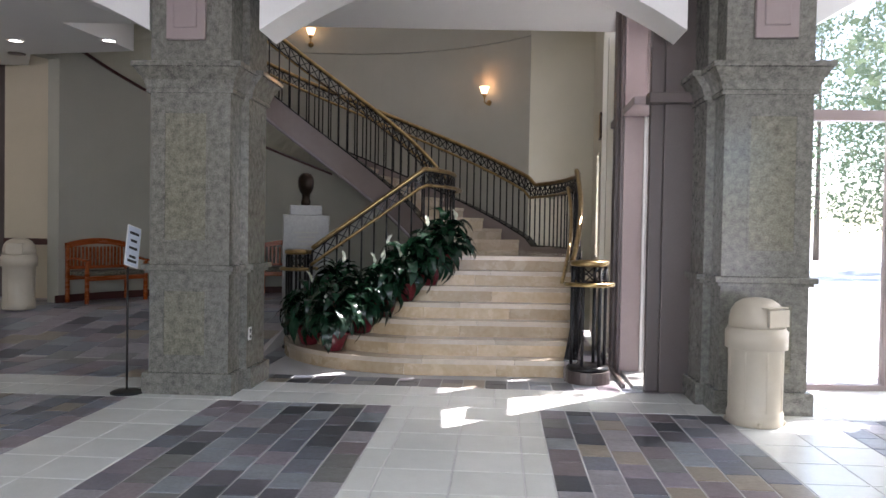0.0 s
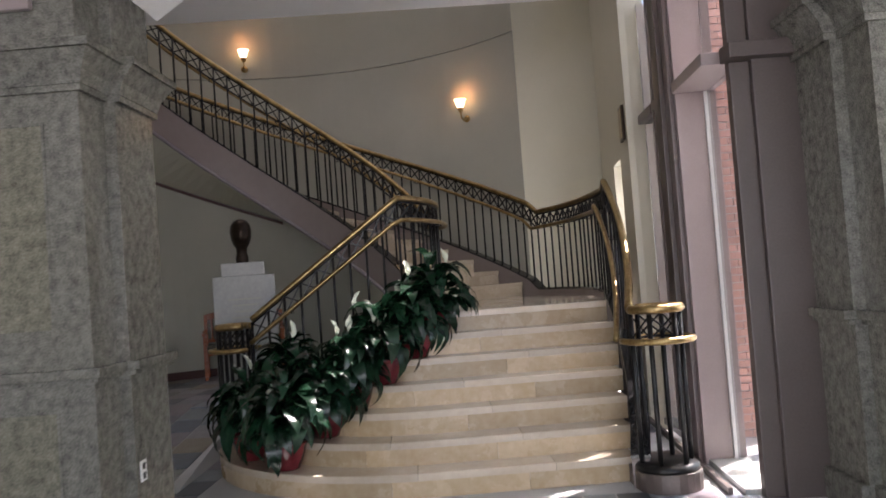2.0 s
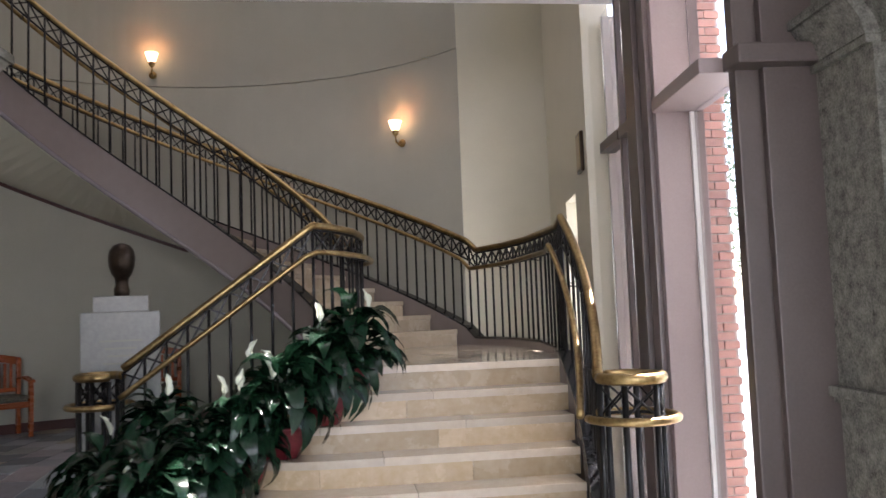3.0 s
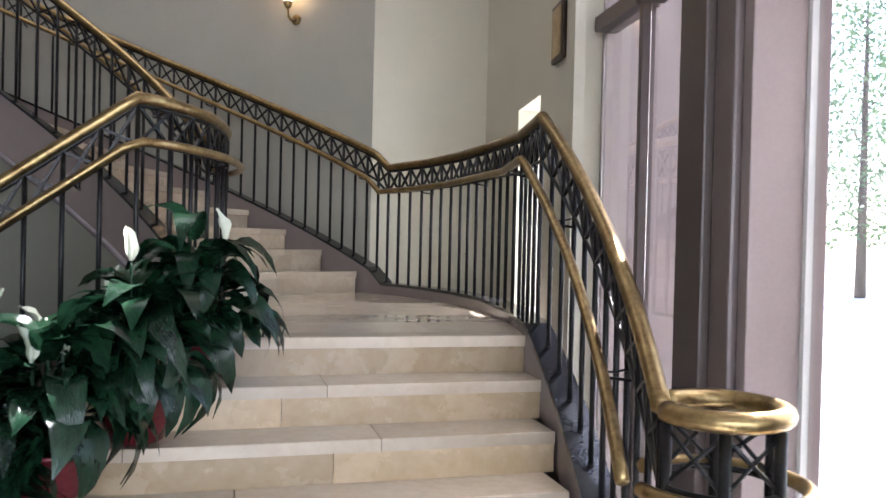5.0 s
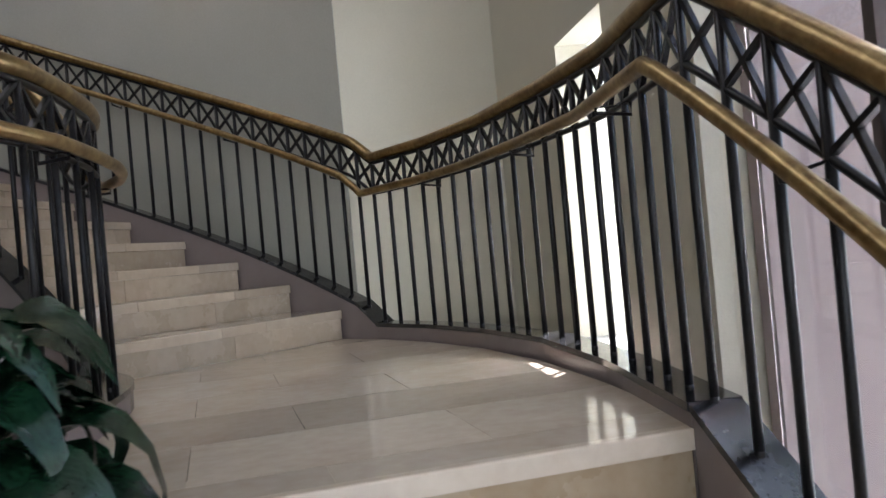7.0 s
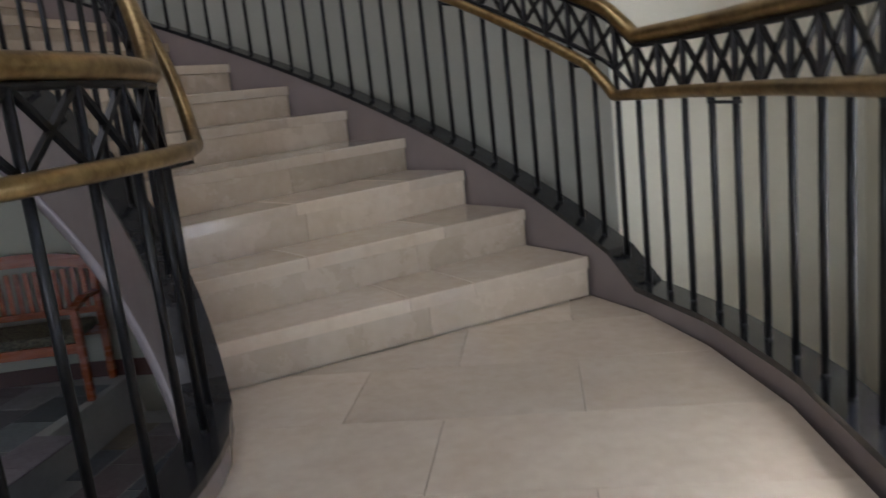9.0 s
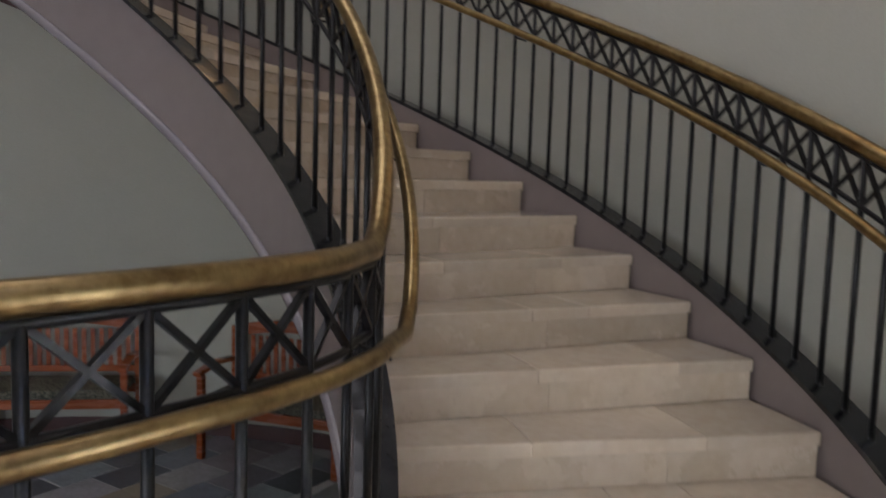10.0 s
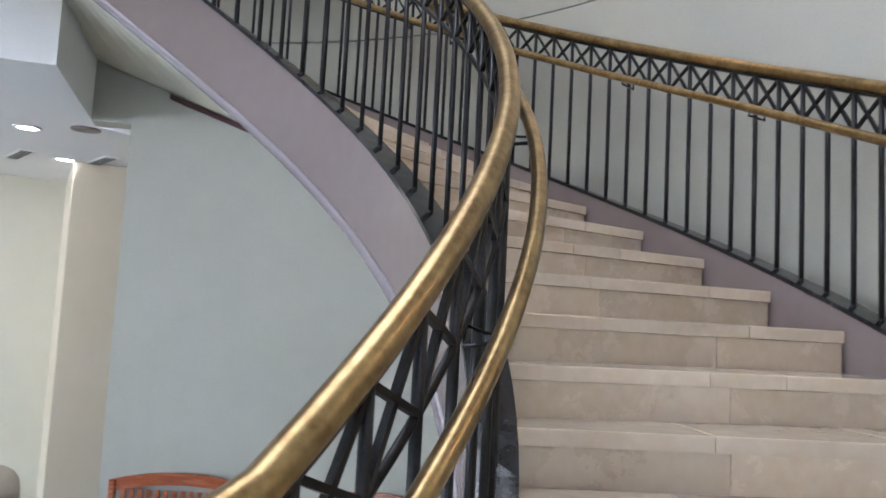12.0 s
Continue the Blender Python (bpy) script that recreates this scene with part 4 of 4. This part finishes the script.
for i, (x, y, z, s, n) in enumerate(((-1.16, 8.68, 0.17, 1.0, 1), (-1.50, 9.12, 0.17, 1.0, 1), (-0.88, 8.92, 0.34, 0.9, 2), (-0.66, 9.05, 0.51, 0.9, 3),
                                     (-0.42, 9.14, 0.68, 0.95, 4), (-0.16, 9.31, 0.85, 0.95, 2), (0.04, 9.55, 1.02, 0.95, 2), (-1.2, 9.35, 0.51, 0.9, 1))):
    lily(x, y, z, 11 + i, s, n)


def trash_can(x, y, z, turn):
    t = thing("trash_can", "beige plastic trash can with a domed push-flap lid", "trash can", (x, y, z), turn=turn)
    part("bin_body", lathe("bin_body", [(0.195, 0.0), (0.215, 0.012), (0.215, 0.10), (0.205, 0.115), (0.21, 0.60), (0.215, 0.605)], BEIGE, 32), t)
    part("lid_collar", lathe("lid_collar", [(0.216, 0.60), (0.236, 0.605), (0.238, 0.74), (0.222, 0.755), (0.222, 0.77)], BEIGE, 32), t)
    part("dome", lathe("dome", [(0.212, 0.77), (0.212, 0.83), (0.200, 0.90), (0.165, 0.955), (0.11, 0.99), (0.04, 1.003)], BEIGE, 32), t)
    part("flap_hood", box("flap_hood", -0.115, 0.115, -0.205, -0.02, 0.925, 0.94, BEIGE, 0.006), t)
    part("flap", box("flap", -0.11, 0.11, -0.218, -0.19, 0.785, 0.92, BEIGE, 0.006), t, "push flap")
    for i in range(8):
        a = radians(45 * i + 20)
        part("rib", box("rib", -0.004, 0.004, -0.004, 0.004, 0.12, 0.59, BEIGE), t, m=pose(0.208 * math.cos(a), 0.208 * math.sin(a), 0, 0, 0, math.degrees(a)))
    for a in (230, 310, 60, 130):
        part("caster", lathe("caster", [(0.001, -0.012), (0.024, -0.012), (0.024, 0.012), (0.001, 0.012)], BEIGE, 12), t, m=pose(0.21 * math.cos(radians(a)), 0.21 * math.sin(radians(a)), 0.026, 90, 0, a))
    return t


trash_can(2.50, 6.36, 0.0, 28)
trash_can(-5.95, 11.3, 0.278, 10)

sign = thing("floor_sign_stand", "black floor stand holding a tilted printed card", "sign stand", (-2.78, 7.10, 0.0))
part("base", lathe("base", [(0.14, 0.0), (0.14, 0.015), (0.11, 0.028), (0.02, 0.035)], BLACK, 28), sign)
part("post", tube("post", [(0, 0, 0.03), (0, 0, 1.12)], 0.010, BLACK, 8), sign)
card = part("card_holder", box("card_holder", -0.075, 0.075, -0.008, 0.0, -0.19, 0.19, WHITE, 0.003), sign, "tilted card holder", pose(0.04, 0, 1.30, -14, 18, 60))
part("card", box("card", -0.068, 0.068, -0.011, -0.0085, -0.18, 0.18, PRINT), card, "pale blue printed card")
for zz, w in ((0.12, 0.05), (0.05, 0.035), (-0.02, 0.045), (-0.1, 0.035), (-0.14, 0.05)):
    part("print_bar", box("print_bar", -w, w, -0.013, -0.0112, zz - 0.012, zz + 0.012, BLACK), card)

sconce_plaque = thing("wall_plaque", "small dark bronze framed wall plaque", "plaque", (EW(10.52) - 0.002, 10.52, 2.88), turn=-8.1)
part("frame", box("frame", -0.03, 0.0, -0.12, 0.12, -0.17, 0.17, BRONZE, 0.008), sconce_plaque)
part("face", box("face", -0.034, -0.0302, -0.095, 0.095, -0.145, 0.145, BRASS), sconce_plaque)

for x, y in ((-4.5, 10.8), (-5.8, 10.9), (-6.5, 11.31), (-7.88, 11.66), (-7.2, 9.0)):
    d = thing("ceiling_downlight", "lit round recessed ceiling downlight", "ceiling light", (x, y, 3.95), "recessed downlights")
    part("trim_ring", lathe("trim_ring", [(0.11, -0.001), (0.11, -0.008), (0.085, -0.012), (0.085, -0.001)], WHITE, 24), d)
    part("lens", lathe("lens", [(0.084, -0.004), (0.084, -0.007), (0.001, -0.007)], DOWN, 24), d)

for x, y, a in ((-7.9, 11.25, 14), (-7.68, 11.98, 14)):
    d = thing("ceiling_vent", "dark slotted air vent in the white ceiling", "vent", (x, y, 3.95), "ceiling vents", a)
    part("frame", box("frame", -0.30, 0.30, -0.07, 0.07, -0.012, -0.0005, WHITE, 0.003), d, "white metal frame")
    for i in range(3):
        part("slot", box("slot", -0.27, 0.27, -0.045 + i * 0.035, -0.025 + i * 0.035, -0.016, -0.0122, BLACK), d)
d = thing("ceiling_speaker", "grey round ceiling loudspeaker grille", "speaker", (-6.23, 11.74, 3.95))
part("grille", lathe("grille", [(0.12, -0.0005), (0.12, -0.01), (0.10, -0.014), (0.001, -0.014)], MAUVE_MID, 24), d)

# baseboards
structure("baseboard", sweep("baseboard", [ring(60 + 101 * i / 50, R_WALL - 0.008, 0.285) for i in range(51)], [(-0.008, 0), (0.008, 0), (0.008, 0.13), (-0.008, 0.13)], BASE), "dark baseboard along the curved wall")
structure("chair_rail", box("chair_rail", -6.95, -5.7, 12.72, 12.748, 1.15, 1.25, BASE), "dark chair rail")

# ---- outdoors ----
pier = tagged(new("brick_pier"), "red brick pier outside the tall window", "pier")
part("core", box("core", 2.71, 3.14, 10.10, 11.0, -0.2, 5.2, MORTAR), pier)
brick = box("brick", -0.1, 0.1, -0.012, 0.03, 0, 0.06, BRICK)
row = 0
z = -0.19
bricks = []
while z < 4.2:
    x = 2.70 - (0.1 if row % 2 else 0)
    while x < 3.15:
        x0, x1 = max(x, 2.70), min(x + 0.2, 3.15)
        if x1 - x0 > 0.05:
            bricks.append((brick, Matrix.Translation(((x0 + x1) / 2, 10.095, z)) @ Matrix.Diagonal(((x1 - x0) / 0.2, 1, 1, 1))))
        x += 0.212
    for q in range(2):
        y = 10.115 + 0.212 * q + (0.1 if row % 2 else 0)
        if row < 45:
            bricks.append((brick, Matrix.Translation((2.705, y + 0.1, z)) @ pose(0, 0, 0, 0, 0, -90)))
    z += 0.072
    row += 1


def tree(x, y, h, seed):
    r = random.Random(seed)
    t = thing("tree", "tall leafy tree standing in sun outside", "tree", (x, y, -0.2), "trees outside")
    part("trunk", lathe("trunk", [(0.22, 0), (0.16, h * 0.3), (0.10, h * 0.7), (0.03, h)], BARK, 10), t)
    v, f = [], []
    for i in range(14):
        a, z0 = r.uniform(0, 6.28), h * r.uniform(0.25, 0.9)
        L = h * 0.2 * r.uniform(0.6, 1.2)
        e = Vector((L * math.cos(a), L * math.sin(a), z0 + L * 0.4))
        p = Vector((0, 0, z0))
        o = len(v)
        for c, w in ((p, 0.05), (e, 0.015)):
            v += [c + Vector((w, 0, 0)), c + Vector((-w * 0.5, w, 0)), c + Vector((-w * 0.5, -w, 0))]
        f += [(o + j, o + (j + 1) % 3, o + 3 + (j + 1) % 3, o + 3 + j) for j in range(3)]
    part("limbs", mesh_from("limbs", v, f, BARK), t)
    v, f = [], []
    for i in range(7500):
        zz = r.random() ** 0.8
        rad = h * 0.24 * (0.45 + 0.8 * math.sin(math.pi * min(1, zz * 0.9 + 0.12))) * r.random() ** 0.45
        a = r.uniform(0, 6.28)
        c = Vector((rad * math.cos(a), rad * math.sin(a), h * (0.16 + 0.88 * zz)))
        if noise.noise(c * 0.9 + Vector((seed, 0, 0))) < -0.05:
            continue
        s = r.uniform(0.055, 0.12) * h / 10
        d1 = Vector((r.uniform(-1, 1), r.uniform(-1, 1), r.uniform(-1, 1))).normalized() * s
        d2 = d1.cross(Vector((r.uniform(-1, 1), r.uniform(-1, 1), r.uniform(-1, 1)))).normalized() * s * 0.6
        o = len(v)
        v += [c - d1, c + d2, c + d1, c - d2]
        f.append((o, o + 1, o + 2, o + 3))
    me = bpy.data.meshes.new("crown")
    me.from_pydata([tuple(q) for q in v], [], f)
    me.materials.append(FOLIAGE)
    part("crown", me, t)
    return t


for i, (x, y, h) in enumerate(((19, 34, 11), (24, 32, 12), (28, 31, 11), (23, 39, 14), (34, 40, 13), (27, 44, 15), (38, 33, 12), (45, 42, 15), (16, 45, 15), (53, 36, 14), (42, 23, 11), (57, 52, 16), (26, 56, 17), (38, 60, 17))):
    tree(x, y, h, 50 + i)
# Extra tree, added towards the sun only to dapple the light indoors.
tree(9.0, 10.9, 12.0, 97)

per = thing("garden_pergola", "white garden pergola in full sun", "pergola", (19.5, 30.5, -0.2), turn=-30)
for x in (-0.9, 0.9):
    for y in (-0.6, 0.6):
        part("post", box("post", x - 0.06, x + 0.06, y - 0.06, y + 0.06, 0, 2.1, WHITE, 0.01), per)
for y in (-0.6, 0.6):
    part("beam", box("beam", -1.2, 1.2, y - 0.04, y + 0.04, 2.1, 2.24, WHITE, 0.005), per)
for i in range(9):
    part("slat", box("slat", -0.03, 0.03, -0.85, 0.85, 2.24, 2.32, WHITE), per, m=pose(-1.1 + i * 0.275, 0, 0))

# ---- floor pieces ----
U = Vector((math.cos(radians(TURN)), math.sin(radians(TURN)), 0))
W = Vector((-U.y, U.x, 0))
ORG = Vector((0.21, 6.75, 0))
pieces = []


def lay(u0, u1, w0, w1, kind):
    pieces.append((u0, u1, w0, w1, kind))


def slate_field(u0, u1, w0, w1, along_w=True, a=0.205, b=0.30):
    cols = max(1, round((u1 - u0) / a))
    a = (u1 - u0) / cols
    for i in range(cols):
        w = w1 + (b / 2 if i % 2 else 0)
        while w > w0:
            lay(u0 + a * i, u0 + a * (i + 1), max(w - b, w0), min(w, w1), 0)
            w -= b


def tile_field(u0, u1, w0, w1, a, b, off=0.0):
    cols = max(1, round((u1 - u0) / a))
    a = (u1 - u0) / cols
    rows_n = max(1, round((w1 - w0) / b))
    b = (w1 - w0) / rows_n
    for i in range(cols):
        for j in range(rows_n):
            lay(u0 + a * i, u0 + a * (i + 1), w0 + b * j, w0 + b * (j + 1), 1)


# middle band, fields and bands to either side; w runs from the camera (negative) to the stairs
tile_field(-0.44, 0.44, -7.6, 0.0, 0.44, 0.44)
tile_field(-0.62, -0.44, -7.6, 0.0, 0.18, 0.44)
tile_field(0.44, 0.62, -7.6, 0.0, 0.18, 0.44)
slate_field(-2.12, -0.62, -5.4, 0.0)
slate_field(0.62, 2.12, -5.4, 0.0)
tile_field(-2.92, -2.12, -7.6, 0.0, 0.40, 0.44)
tile_field(2.12, 2.92, -7.6, 0.0, 0.40, 0.44)
slate_field(-5.4, -2.92, -5.4, 0.0)
slate_field(2.92, 5.2, -5.4, 0.0)
tile_field(-7.8, -5.4, -7.6, 0.0, 0.44, 0.44)
tile_field(5.2, 6.4, -7.6, 0.0, 0.44, 0.44)
tile_field(-7.8, 1.86, 0.0, 0.86, 0.40, 0.43)
tile_field(1.86, 5.2, 0.0, 0.86, 0.40, 0.43)
slate_field(-2.2, 1.86, 0.86, 1.26, True, 0.21, 0.4)
slate_field(-8.6, -2.2, 0.86, 7.6, True, 0.32, 0.42)
slate_field(-2.2, 1.5, 3.1, 7.9, True, 0.32, 0.42)


def piece_box(du, dw, h, bev=0.004):
    du, dw = du / 2 - 0.0045, dw / 2 - 0.0045
    v = [(-du, -dw, 0), (du, -dw, 0), (du, dw, 0), (-du, dw, 0), (-du, -dw, h - bev), (du, -dw, h - bev), (du, dw, h - bev), (-du, dw, h - bev),
         (-du + bev, -dw + bev, h), (du - bev, -dw + bev, h), (du - bev, dw - bev, h), (-du + bev, dw - bev, h)]
    f = [(0, 1, 5, 4), (1, 2, 6, 5), (2, 3, 7, 6), (3, 0, 4, 7), (4, 5, 9, 8), (5, 6, 10, 9), (6, 7, 11, 10), (7, 4, 8, 11), (8, 9, 10, 11)]
    return v, f


cache = {}
fr = random.Random(9)
near, far = [], {0: ([], []), 1: ([], [])}
for u0, u1, w0, w1, kind in pieces:
    if w1 - w0 < 0.02:
        continue
    c = ORG + U * ((u0 + u1) / 2) + W * ((w0 + w1) / 2)
    if c.x > 2.0 and c.y > 7.9 or c.y < -5.9:
        continue
    near.append(((c - Vector((0.1, 6.2, 0))).length, c, u1 - u0, w1 - w0, kind))
near.sort(key=lambda q: q[0])
count = {0: 0, 1: 0}
for _, c, du, dw, kind in near:
    h = 0.012 + fr.uniform(-0.0012, 0.0012) * (1 if kind == 0 else 0.2)
    base_z = floor_height(c.x, c.y) - 0.012
    tilt = 0.0
    if c.x < -2.0 and 8.9 < c.y < 11.5:
        tilt = math.degrees(math.atan(0.30 / 2.6))
    m = pose(c.x, c.y, base_z) @ pose(0, 0, 0, tilt) @ pose(0, 0, 0, 0, 0, TURN)
    if count[kind] < 150:
        count[kind] += 1
        key = (round(du, 3), round(dw, 3), kind, round(h, 4))
        if key not in cache:
            vv, ff = piece_box(du, dw, h)
            cache[key] = mesh_from("paver" if kind == 0 else "floor_tile", vv, ff, SLATE if kind == 0 else TILE)
        part("paver" if kind == 0 else "floor_tile", cache[key], floor, m=m)
    else:
        vv, ff = piece_box(du, dw, h)
        V, F = far[kind]
        o = len(V)
        V += [m @ Vector(q) for q in vv]
        F += [tuple(o + i for i in q) for q in ff]
for kind, nm, mat in ((0, "slate_paving", SLATE), (1, "tile_paving", TILE)):
    me = bpy.data.meshes.new(nm)
    me.from_pydata([tuple(q) for q in far[kind][0]], [], far[kind][1])
    me.materials.append(mat)
    part(nm, me, floor, kind="stuff")

for me, m in bricks:
    part("brick", me, pier, m=m)
